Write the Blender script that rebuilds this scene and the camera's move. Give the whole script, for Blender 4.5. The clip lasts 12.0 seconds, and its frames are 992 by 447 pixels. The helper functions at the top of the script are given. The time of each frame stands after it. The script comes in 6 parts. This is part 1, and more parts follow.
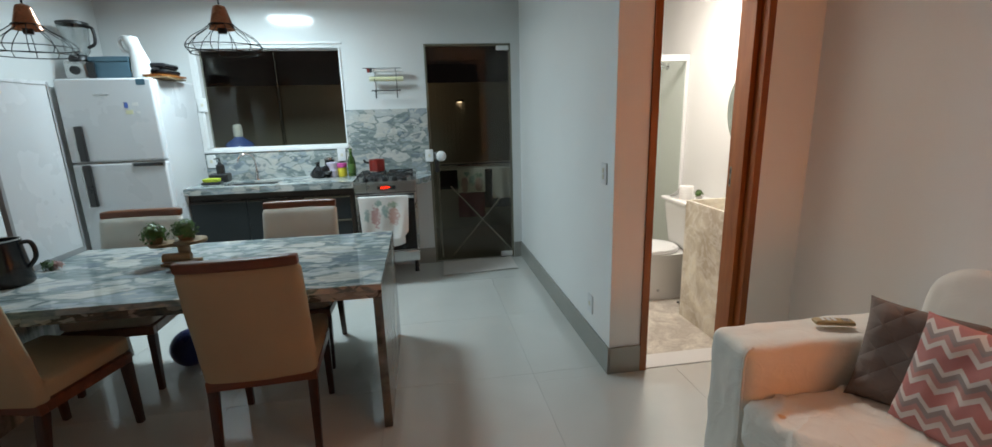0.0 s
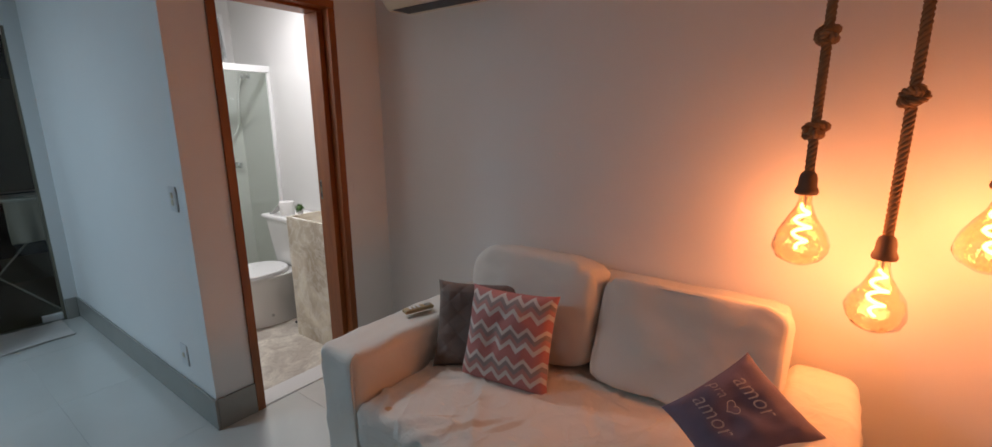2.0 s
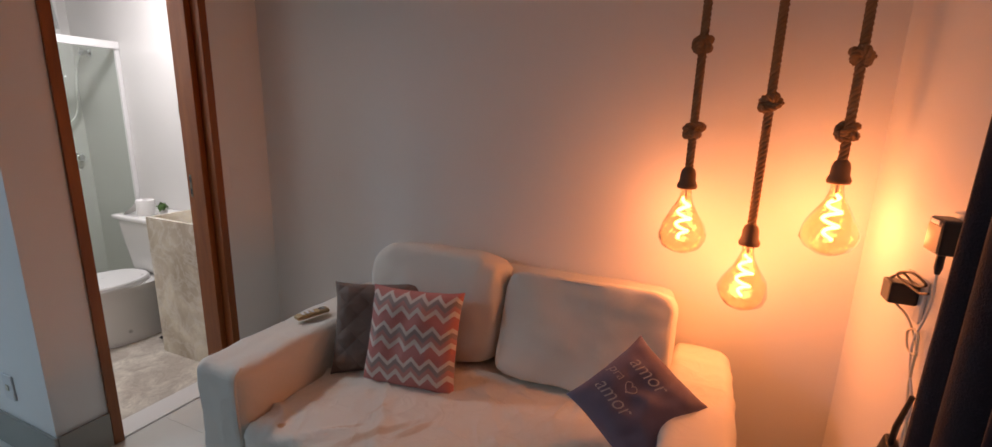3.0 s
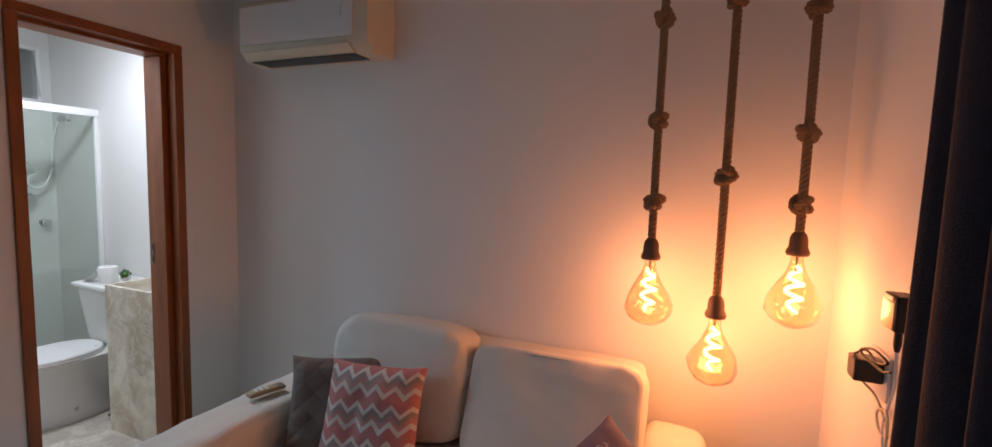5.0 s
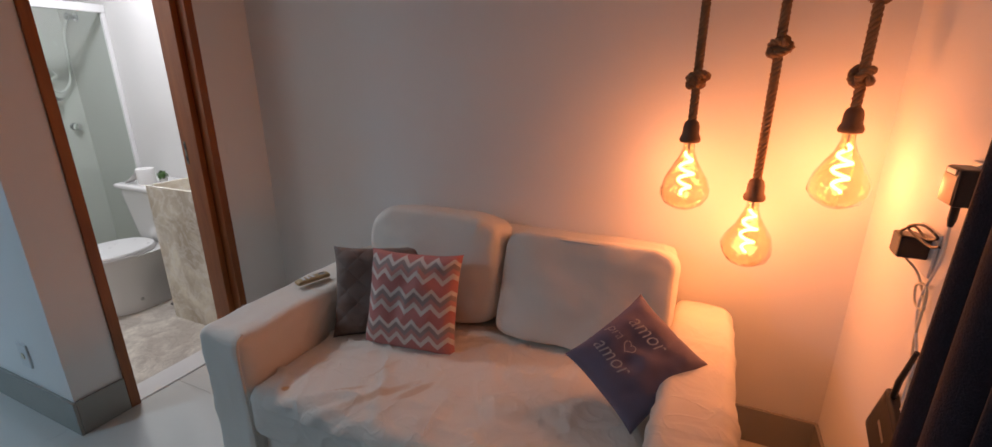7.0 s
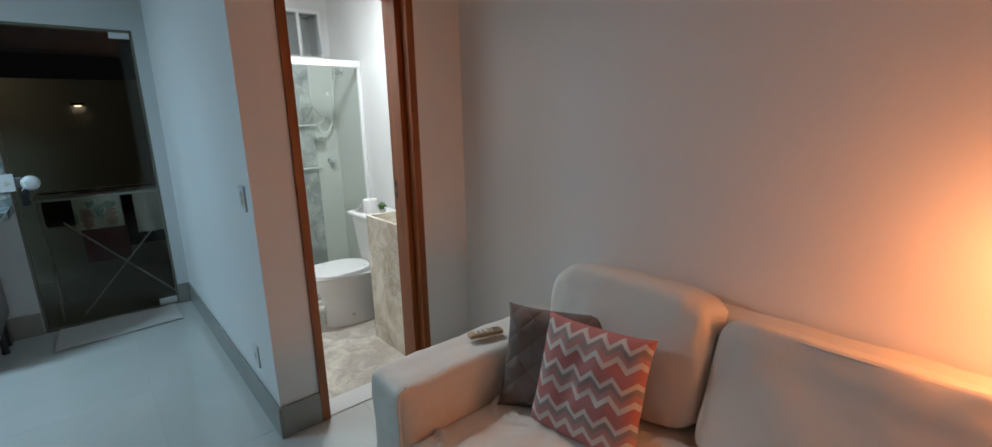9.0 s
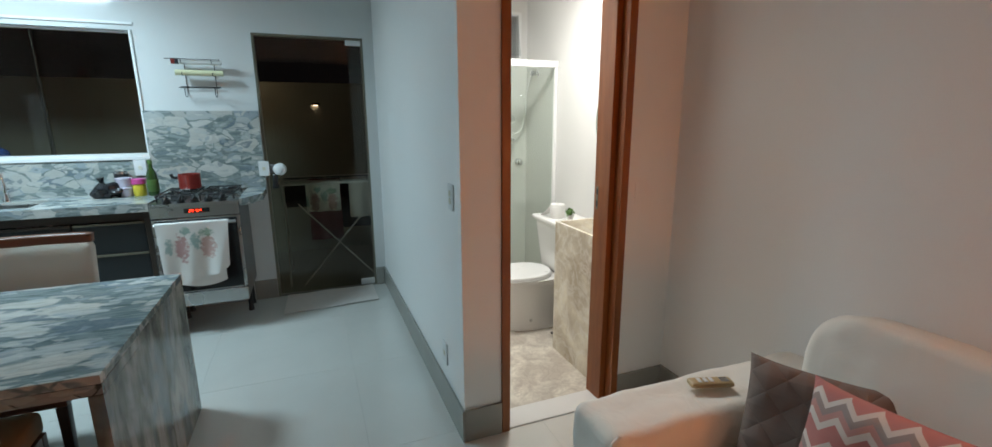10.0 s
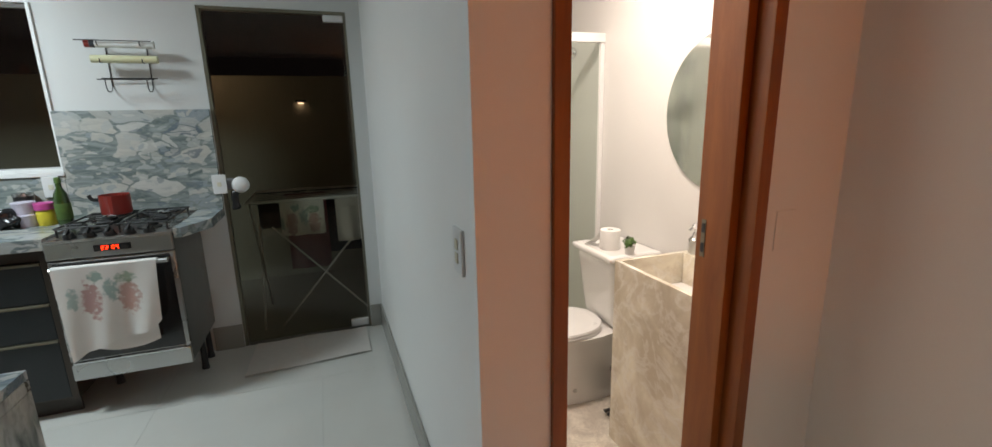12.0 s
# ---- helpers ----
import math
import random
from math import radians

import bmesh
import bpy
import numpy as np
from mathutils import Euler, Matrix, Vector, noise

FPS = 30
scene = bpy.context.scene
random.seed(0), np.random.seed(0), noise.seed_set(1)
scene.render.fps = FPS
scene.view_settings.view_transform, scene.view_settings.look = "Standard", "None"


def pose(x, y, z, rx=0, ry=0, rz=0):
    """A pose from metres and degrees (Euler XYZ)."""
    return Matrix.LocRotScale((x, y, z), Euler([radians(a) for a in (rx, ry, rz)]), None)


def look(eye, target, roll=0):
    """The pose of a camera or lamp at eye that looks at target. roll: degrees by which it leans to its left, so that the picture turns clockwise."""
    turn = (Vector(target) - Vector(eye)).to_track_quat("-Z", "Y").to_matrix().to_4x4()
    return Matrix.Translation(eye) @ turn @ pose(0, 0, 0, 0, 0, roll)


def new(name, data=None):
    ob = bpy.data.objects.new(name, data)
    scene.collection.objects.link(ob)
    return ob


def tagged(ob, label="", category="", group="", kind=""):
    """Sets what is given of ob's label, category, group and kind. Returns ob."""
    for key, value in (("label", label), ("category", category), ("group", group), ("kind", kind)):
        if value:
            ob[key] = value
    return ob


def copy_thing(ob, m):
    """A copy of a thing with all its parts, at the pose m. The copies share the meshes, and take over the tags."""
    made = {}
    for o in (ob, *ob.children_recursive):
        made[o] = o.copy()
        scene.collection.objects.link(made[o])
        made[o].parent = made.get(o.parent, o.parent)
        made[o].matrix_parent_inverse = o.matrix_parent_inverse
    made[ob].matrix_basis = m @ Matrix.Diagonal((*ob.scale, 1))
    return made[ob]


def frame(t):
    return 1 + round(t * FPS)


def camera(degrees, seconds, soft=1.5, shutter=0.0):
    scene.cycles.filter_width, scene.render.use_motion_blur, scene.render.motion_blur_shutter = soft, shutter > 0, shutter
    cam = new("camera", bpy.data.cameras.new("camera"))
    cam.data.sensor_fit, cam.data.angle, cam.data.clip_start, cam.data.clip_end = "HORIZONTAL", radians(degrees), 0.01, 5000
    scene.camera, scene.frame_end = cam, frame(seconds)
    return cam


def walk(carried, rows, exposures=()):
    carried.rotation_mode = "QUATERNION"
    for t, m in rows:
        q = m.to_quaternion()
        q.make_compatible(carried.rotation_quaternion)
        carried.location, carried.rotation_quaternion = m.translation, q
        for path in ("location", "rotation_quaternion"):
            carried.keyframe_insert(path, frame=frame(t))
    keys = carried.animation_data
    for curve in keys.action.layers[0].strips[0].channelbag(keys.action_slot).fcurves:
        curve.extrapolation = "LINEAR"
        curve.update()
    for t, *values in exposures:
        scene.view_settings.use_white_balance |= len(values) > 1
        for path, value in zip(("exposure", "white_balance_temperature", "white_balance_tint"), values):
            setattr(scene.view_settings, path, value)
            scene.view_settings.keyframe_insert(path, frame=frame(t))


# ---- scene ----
cam = camera(93.0, 12.0)
PATH = [
    (0, (0.072, 0.032, 1.467), (0.366, 1.957, 1.01), -1.6),
    (0.5, (0.088, 0.03, 1.479), (0.671, 1.896, 1.057), -0.9),
    (0.7, (0.102, 0.034, 1.484), (0.798, 1.861, 1.065), -1.2),
    (1, (0.115, 0.038, 1.483), (1.03, 1.769, 1.075), -1.4),
    (1.5, (0.171, 0.036, 1.489), (1.468, 1.5, 1.071), -1.6),
    (2, (0.224, 0.03, 1.478), (1.791, 1.194, 1.041), -0.4),
    (2.5, (0.241, 0.051, 1.471), (1.996, 0.904, 1.029), 1.2),
    (3, (0.231, 0.079, 1.465), (2.021, 0.852, 1.021), 1.5),
    (3.5, (0.227, 0.082, 1.47), (2.006, 0.886, 1.037), 1.1),
    (3.7, (0.241, 0.064, 1.473), (2.029, 0.874, 1.086), 1.2),
    (5.3, (0.295, 0.012, 1.491), (2.144, 0.756, 1.318), 1.8),
    (5.5, (0.298, 0.025, 1.491), (2.134, 0.757, 1.181), 1.6),
    (6, (0.287, 0.036, 1.468), (2.063, 0.78, 0.927), 1.3),
    (6.5, (0.276, 0.043, 1.463), (2.012, 0.814, 0.838), 0.8),
    (6.7, (0.279, 0.045, 1.461), (2.015, 0.819, 0.838), 0.2),
    (8.3, (0.438, 0.158, 1.465), (2.079, 1.201, 0.993), -0.8),
    (8.5, (0.488, 0.176, 1.464), (2.022, 1.37, 0.995), -0.6),
    (9, (0.542, 0.197, 1.472), (1.821, 1.666, 1.017), -1.1),
    (9.5, (0.522, 0.283, 1.472), (1.48, 1.984, 1.035), -0.6),
    (10, (0.48, 0.493, 1.466), (1.197, 2.308, 1.031), -0.2),
    (10.5, (0.46, 0.673, 1.458), (0.857, 2.587, 1.034), -0.6),
    (11, (0.538, 0.885, 1.45), (0.712, 2.834, 1.037), -0.6),
    (11.5, (0.623, 1.124, 1.424), (0.932, 3.056, 1.008), -0.3),
    (12, (0.76, 1.392, 1.444), (1.418, 3.229, 1.005), -1.3),
]
EXPOSURES = [
    (0, 0.44, 9700, 39), (1.0, 0.44, 9400, 39), (1.5, 0.22, 8600, 39), (2.0, -0.10, 8200, 41), (2.5, -0.12, 8500, 45), (3.7, -0.12, 8200, 45), (5.3, -0.10, 7200, 35), (6.7, -0.12, 7900, 42),
    (8.3, -0.13, 7300, 33), (9.0, 0.14, 7600, 31), (9.5, 0.42, 8300, 32), (10.5, 0.36, 9100, 36), (12, 0.24, 10900, 46),
]
walk(cam, [(t, look(eye, target, roll)) for t, eye, target, roll in PATH], EXPOSURES)

# ---- world and lamps ----
world = bpy.data.worlds.new("night")
scene.world = world
world.use_nodes = True
world.node_tree.nodes["Background"].inputs["Color"].default_value = (0.010, 0.012, 0.016, 1)
world.node_tree.nodes["Background"].inputs["Strength"].default_value = 0.25


def lamp(name, kind, energy, colour, m, size=0.1, size_y=0.0):
    data = bpy.data.lights.new(name, kind)
    data.energy, data.color = energy, colour
    if kind == "AREA":
        data.size, data.spread = size, radians(173)
        if size_y:
            data.shape, data.size_y = "RECTANGLE", size_y
    else:
        data.shadow_soft_size = size
    ob = new(name, data)
    ob.matrix_world = m
    return ob


COOL, WARM, BATH = (0.34, 0.75, 1.0), (1.0, 0.39, 0.148), (0.64, 0.90, 1.0)
lamp("panel_lamp", "AREA", 41, COOL, pose(-1.20, 3.73, 2.478), 0.40, 0.40)
lamp("bath_lamp", "AREA", 20, BATH, pose(1.72, 3.10, 2.43), 0.22, 0.22)
# added fill without a fixture, brightens the yard behind the glass
lamp("yard_fill", "POINT", 2.1, (0.95, 0.95, 0.8), pose(-0.3, 5.9, 2.0), 0.06)

# ---- mesh helpers ----


def box(bm, lo, hi, bevel=0.0, seg=2):
    """An axis-aligned block between two corners, with rounded edges if bevel is given."""
    got = bmesh.ops.create_cube(bm, size=1.0)["verts"]
    c = [(a + b) / 2 for a, b in zip(lo, hi)]
    d = [abs(b - a) for a, b in zip(lo, hi)]
    for v in got:
        v.co = Vector((c[0] + v.co.x * d[0], c[1] + v.co.y * d[1], c[2] + v.co.z * d[2]))
    if bevel:
        edges = list({e for v in got for e in v.link_edges})
        bmesh.ops.bevel(bm, geom=edges, offset=min(bevel, min(d) * 0.45), segments=seg, profile=0.5, affect="EDGES")
    return bm


def blocks(*pairs, bevel=0.0, seg=2):
    bm = bmesh.new()
    for lo, hi in pairs:
        box(bm, lo, hi, bevel, seg)
    return bm


def soft(lo, hi, r, cuts=12, puff=0.0, rough=0.0, freq=6.0, seed=0.0, wrinkle=None):
    """A rounded, cloth-covered block: edges of radius r, bulging faces, small unevenness."""
    bm = bmesh.new()
    bmesh.ops.create_cube(bm, size=2.0)
    bmesh.ops.subdivide_edges(bm, edges=bm.edges[:], cuts=cuts, use_grid_fill=True)
    lo, hi = Vector(lo), Vector(hi)
    c, h = (lo + hi) / 2, (hi - lo) / 2
    for v in bm.verts:
        u = v.co.copy()
        p = Vector([math.copysign(abs(u[i]) ** 0.8, u[i]) * h[i] for i in range(3)])
        q = Vector([max(-h[i] + r, min(h[i] - r, p[i])) for i in range(3)])
        d = p - q
        n = d.normalized() if d.length > 1e-9 else Vector((0, 0, 0))
        p = q + n * r
        k = sorted(abs(e) for e in u)
        axis = max(range(3), key=lambda i: abs(u[i]))
        p += n * puff * (1 - k[0] ** 2) * (1 - k[1] ** 2) * (1.0 if h[axis] <= min(h) + 1e-6 else 0.15)
        w = c + p
        if rough:
            w += n * rough * noise.noise(w * freq + Vector((seed, seed * 2, 0)))
        if wrinkle:
            w += n * wrinkle(w, u)
        v.co = w
    return bm


def loose_cushion(deep, wide, high, seed=0.0, square=7.0):
    """A box cushion standing on its lower edge: full in the middle, soft at the rim, slightly lumpy."""
    bm = bmesh.new()
    bmesh.ops.create_cube(bm, size=2.0)
    bmesh.ops.subdivide_edges(bm, edges=bm.edges[:], cuts=30, use_grid_fill=True)
    for v in bm.verts:
        x, a, b = v.co
        a, b = math.sin(a * math.pi / 2) * 0.35 + a * 0.65, math.sin(b * math.pi / 2) * 0.35 + b * 0.65
        # square outline with rounded corners
        big = max(abs(a), abs(b), 1e-6)
        r = (abs(a) ** square + abs(b) ** square) ** (1 / square)
        a, b = a * big / r, b * big / r
        rim = min(1.0, big)
        full = (0.55 + 0.04 * square) + (0.45 - 0.04 * square) * math.sqrt(max(0.0, 1 - rim ** 3))
        swell = 0.93 + 0.07 * math.sqrt(1 - 0.92 * x * x)
        p = Vector((x * full * deep / 2, a * swell * wide / 2, (b * swell + 1) * high / 2))
        q = p * 6 + Vector((seed, seed * 2, 0))
        fold = max(0.0, 1 - abs(noise.noise(Vector((p.y * 9 + seed, p.z * 4 + p.y * 3, x + seed)))) * 7)
        p += Vector((x, a * 0.5, b * 0.5)) * (0.010 * noise.noise(q) + 0.003 * noise.noise(q * 3) + 0.005 * fold * rim ** 3)
        if square > 6:
            p += Vector((x * 0.5, 0, 0.6)) * 0.006 * math.sin(p.y * 95 + 4 * noise.noise(p * 9)) * max(0.0, b - 0.55) * (0.4 + noise.noise(Vector((p.y * 5, 2, seed))))
        v.co = p
    return bm


def lathe(profile, steps=24, centre=(0, 0, 0)):
    """A turned form from (radius, height) pairs."""
    bm = bmesh.new()
    rings = []
    for r, z in profile:
        if r < 1e-5:
            rings.append([bm.verts.new((centre[0], centre[1], centre[2] + z))])
        else:
            rings.append([bm.verts.new((centre[0] + r * math.cos(2 * math.pi * k / steps), centre[1] + r * math.sin(2 * math.pi * k / steps), centre[2] + z)) for k in range(steps)])
    for a, b in zip(rings, rings[1:]):
        for k in range(steps):
            ring = [a[k % len(a)], a[(k + 1) % len(a)], b[(k + 1) % len(b)], b[k % len(b)]]
            ring = [v for n, v in enumerate(ring) if v not in ring[:n]]
            if len(ring) > 2:
                bm.faces.new(ring)
    bmesh.ops.recalc_face_normals(bm, faces=bm.faces[:])
    return bm


def tube(bm, points, r, sides=8, closed=False):
    """A round rod along points. r: one radius, or one for each point."""
    pts = [Vector(p) for p in points]
    n = len(pts)
    rings, side = [], None
    for k, p in enumerate(pts):
        a = pts[(k - 1) % n] if closed or k else p
        b = pts[(k + 1) % n] if closed or k < n - 1 else p
        t = (b - a).normalized()
        if side is None:
            side = t.orthogonal().normalized()
        side = (side - t * side.dot(t)).normalized()
        up = t.cross(side)
        rad = r[k] if isinstance(r, (list, tuple)) else r
        rings.append([bm.verts.new(p + (side * math.cos(2 * math.pi * j / sides) + up * math.sin(2 * math.pi * j / sides)) * rad) for j in range(sides)])
    pairs = list(zip(rings, rings[1:])) + ([(rings[-1], rings[0])] if closed else [])
    for a, b in pairs:
        for j in range(sides):
            bm.faces.new((a[j], a[(j + 1) % sides], b[(j + 1) % sides], b[j]))
    if not closed:
        bm.faces.new(rings[0][::-1])
        bm.faces.new(rings[-1])
    return bm


def rod(points, r, sides=8, closed=False):
    return tube(bmesh.new(), points, r, sides, closed)


def bent(pts, steps=8):
    """Smooth way through points (Catmull-Rom)."""
    p = [Vector(q) for q in pts]
    p = [2 * p[0] - p[1]] + p + [2 * p[-1] - p[-2]]
    out = []
    for k in range(1, len(p) - 2):
        a, b, c, d = p[k - 1:k + 3]
        for j in range(steps):
            t = j / steps
            out.append(0.5 * (2 * b + (c - a) * t + (2 * a - 5 * b + 4 * c - d) * t * t + (3 * b - 3 * c + d - a) * t ** 3))
    return out + [p[-2]]


def sheet(nu, nv, f):
    """A grid of nu x nv cells, each corner from f(u, v) with u and v from 0 to 1."""
    bm = bmesh.new()
    g = [[bm.verts.new(f(i / nu, j / nv)) for j in range(nv + 1)] for i in range(nu + 1)]
    for i in range(nu):
        for j in range(nv):
            bm.faces.new((g[i][j], g[i + 1][j], g[i + 1][j + 1], g[i][j + 1]))
    return bm


def thicken(bm, d):
    """Gives a sheet a thickness d."""
    bmesh.ops.recalc_face_normals(bm, faces=bm.faces[:])
    bmesh.ops.solidify(bm, geom=bm.faces[:], thickness=d)
    return bm


def turned(bm, m):
    bmesh.ops.transform(bm, matrix=m, verts=bm.verts[:])
    return bm


def mesh_of(name, bm, material, smooth=40):
    me = bpy.data.meshes.new(name)
    bm.to_mesh(me)
    bm.free()
    me.materials.append(material)
    if smooth:
        me.set_sharp_from_angle(angle=radians(smooth))
        # broad straight faces stay flat, so that only rounded edges are shaded round
        me.polygons.foreach_set("use_smooth", [smooth > 60 or p.area < 2e-4 or max(abs(c) for c in p.normal) < 0.9999 for p in me.polygons])
    return me


def root_of(ob):
    while ob.parent:
        ob = ob.parent
    return ob


def part(name, bm, material, parent, label="", smooth=40):
    """One mesh under a thing or a part; bm is in the world's metres."""
    bm.transform(root_of(parent).matrix_basis.inverted())
    ob = new(name, mesh_of(name, bm, material, smooth))
    ob.parent = parent
    return tagged(ob, label)


def thing(name, label, category, at=(0, 0, 0), group="", kind=""):
    ob = new(name)
    ob.empty_display_size = 0.05
    ob.matrix_basis = Matrix.Translation(at)
    return tagged(ob, label, category, group, kind)


def solo(name, bm, material, label, category, group="", smooth=40, kind="", at=None):
    """A thing that is one mesh."""
    if at:
        bm.transform(Matrix.Translation(at).inverted())
    ob = new(name, mesh_of(name, bm, material, smooth))
    if at:
        ob.matrix_basis = Matrix.Translation(at)
    return tagged(ob, label, category, group, kind)


def structure(name, bm, material, label, category, smooth=0):
    return solo(name, bm, material, label, category, smooth=smooth, kind="structure")


# ---- materials ----


class Nodes:
    """A small builder for node materials."""

    def __init__(self, name):
        self.mat = bpy.data.materials.new(name)
        self.mat.use_nodes = True
        self.tree = self.mat.node_tree
        self.bsdf = self.tree.nodes["Principled BSDF"]
        self.coords = self.add("ShaderNodeTexCoord").outputs["Object"]

    def add(self, kind, **values):
        n = self.tree.nodes.new(kind)
        for k, v in values.items():
            n.inputs[k.replace("_", " ")].default_value = v
        return n

    def link(self, a, b):
        self.tree.links.new(a, b)

    def scaled(self, sx, sy, sz, rot=(0, 0, 0)):
        m = self.add("ShaderNodeMapping", Scale=(sx, sy, sz), Rotation=[radians(a) for a in rot])
        self.link(self.coords, m.inputs["Vector"])
        return m.outputs["Vector"]

    def noise(self, scale, detail=4.0, rough=0.55, vec=None, distort=0.0):
        n = self.add("ShaderNodeTexNoise", Scale=scale, Detail=detail, Roughness=rough, Distortion=distort)
        self.link(vec or self.coords, n.inputs["Vector"])
        return n.outputs["Fac"]

    def ramp(self, fac, stops, constant=False):
        n = self.tree.nodes.new("ShaderNodeValToRGB")
        n.color_ramp.interpolation = "CONSTANT" if constant else "LINEAR"
        e = n.color_ramp.elements
        while len(e) < len(stops):
            e.new(0.5)
        for k, (p, c) in enumerate(stops):
            e[k].position = p
            e[k].color = (*c, 1) if len(c) == 3 else c
        self.link(fac, n.inputs["Fac"])
        return n.outputs["Color"]

    def math(self, op, a, b=0.0, c=0.0):
        n = self.tree.nodes.new("ShaderNodeMath")
        n.operation = op
        for k, v in enumerate((a, b, c)):
            if isinstance(v, (int, float)):
                n.inputs[k].default_value = v
            else:
                self.link(v, n.inputs[k])
        return n.outputs[0]

    def mix(self, fac, a, b, blend="MIX"):
        n = self.tree.nodes.new("ShaderNodeMix")
        n.data_type, n.blend_type = "RGBA", blend
        for k, v in ((0, fac), (6, a), (7, b)):
            if isinstance(v, (int, float)):
                n.inputs[k].default_value = v
            elif isinstance(v, (tuple, list)):
                n.inputs[k].default_value = (*v, 1)
            else:
                self.link(v, n.inputs[k])
        return n.outputs[2]

    def bump(self, height, strength=0.2, distance=0.01):
        n = self.add("ShaderNodeBump", Strength=strength, Distance=distance)
        self.link(height, n.inputs["Height"])
        self.link(n.outputs["Normal"], self.bsdf.inputs["Normal"])

    def done(self, colour=None, rough=None, metal=0.0, coat=0.0):
        if colour is not None:
            if isinstance(colour, (tuple, list)):
                self.bsdf.inputs["Base Color"].default_value = (*colour, 1)
            else:
                self.link(colour, self.bsdf.inputs["Base Color"])
        if rough is not None:
            if isinstance(rough, (int, float)):
                self.bsdf.inputs["Roughness"].default_value = rough
            else:
                self.link(rough, self.bsdf.inputs["Roughness"])
        self.bsdf.inputs["Metallic"].default_value = metal
        self.bsdf.inputs["Coat Weight"].default_value = coat
        self.bsdf.inputs["Coat Roughness"].default_value = 0.06
        return self.mat


def span(a, d):
    return tuple(max(0.0, min(1.0, c * (1 + d))) for c in a)


def plain(name, colour, rough=0.5, metal=0.0, vary=0.10, scale=6.0, grain=90.0, bump=0.06, coat=0.0):
    """Paint, plastic, metal or cloth: broad and fine variation, slight relief and uneven gloss."""
    n = Nodes(name)
    broad, fine = n.noise(scale), n.noise(grain, 3.0)
    c = n.mix(broad, span(colour, -vary), span(colour, vary))
    c = n.mix(n.math("MULTIPLY", fine, vary * 1.5), c, span(colour, -0.45))
    r = n.math("ADD", n.math("MULTIPLY", broad, 0.18), max(0.02, rough - 0.09))
    if bump:
        n.bump(fine, bump, 0.004)
    return n.done(c, r, metal, coat)


def creased(name, colour, depth, stain=0.0):
    """Loose washed cotton: fine weave, sharp creases at two scales, and stains if asked."""
    n = Nodes(name)
    c = n.mix(n.noise(3.0), span(colour, -0.06), span(colour, 0.05))
    ridge = lambda k, d: n.math("SUBTRACT", 1.0, n.math("MINIMUM", n.math("MULTIPLY", n.math("ABSOLUTE", n.math("SUBTRACT", n.noise(k, 2.0, 0.5, None, d), 0.5)), 14.0), 1.0))
    hgt = n.math("ADD", n.math("ADD", n.math("MULTIPLY", ridge(3.6, 0.6), 1.0), n.math("MULTIPLY", ridge(8.0, 1.0), 0.5)), n.math("MULTIPLY", n.noise(230, 3), 0.12))
    n.bump(hgt, depth, 0.010)
    if stain:
        # rusty smears and one round spot on the seat
        sep = n.add("ShaderNodeSeparateXYZ")
        n.link(n.coords, sep.inputs[0])
        wob = n.noise(16.0, 4.0)
        for cx, cy, ra, rb, turn, power in ((-0.445, 0.520, 0.016, 0.013, 0, 0.9), (-0.345, 0.200, 0.150, 0.022, -38, 0.55), (-0.300, 0.110, 0.090, 0.018, -30, 0.45), (-0.375, 0.330, 0.080, 0.012, -52, 0.40), (-0.250, 0.280, 0.05, 0.010, -20, 0.25)):
            ca, sa = math.cos(radians(turn)), math.sin(radians(turn))
            dx, dy = n.math("SUBTRACT", sep.outputs[0], cx), n.math("SUBTRACT", sep.outputs[1], cy)
            a = n.math("DIVIDE", n.math("ADD", n.math("MULTIPLY", dx, ca), n.math("MULTIPLY", dy, sa)), ra)
            b = n.math("DIVIDE", n.math("SUBTRACT", n.math("MULTIPLY", dy, ca), n.math("MULTIPLY", dx, sa)), rb)
            d = n.math("ADD", n.math("ADD", n.math("MULTIPLY", a, a), n.math("MULTIPLY", b, b)), n.math("MULTIPLY", n.math("SUBTRACT", wob, 0.5), 1.6))
            c = n.mix(n.ramp(d, [(0.2, (power, power, power)), (1.0, (0, 0, 0))]), c, (0.58, 0.34, 0.17))
    return n.done(c, 0.85)


def wood(name, dark, light, stretch=(2, 2, 18), rough=0.35, rot=(0, 0, 0)):
    n = Nodes(name)
    v = n.scaled(*stretch, rot)
    g = n.noise(2.2, 6.0, 0.6, v, 0.8)
    f = n.noise(14.0, 5.0, 0.7, v)
    c = n.mix(f, n.ramp(g, [(0.3, dark), (0.7, light)]), dark)
    c = n.mix(0.35, c, n.ramp(g, [(0.3, dark), (0.7, light)]))
    n.bump(f, 0.08, 0.003)
    return n.done(c, n.math("ADD", n.math("MULTIPLY", f, 0.2), rough - 0.1))


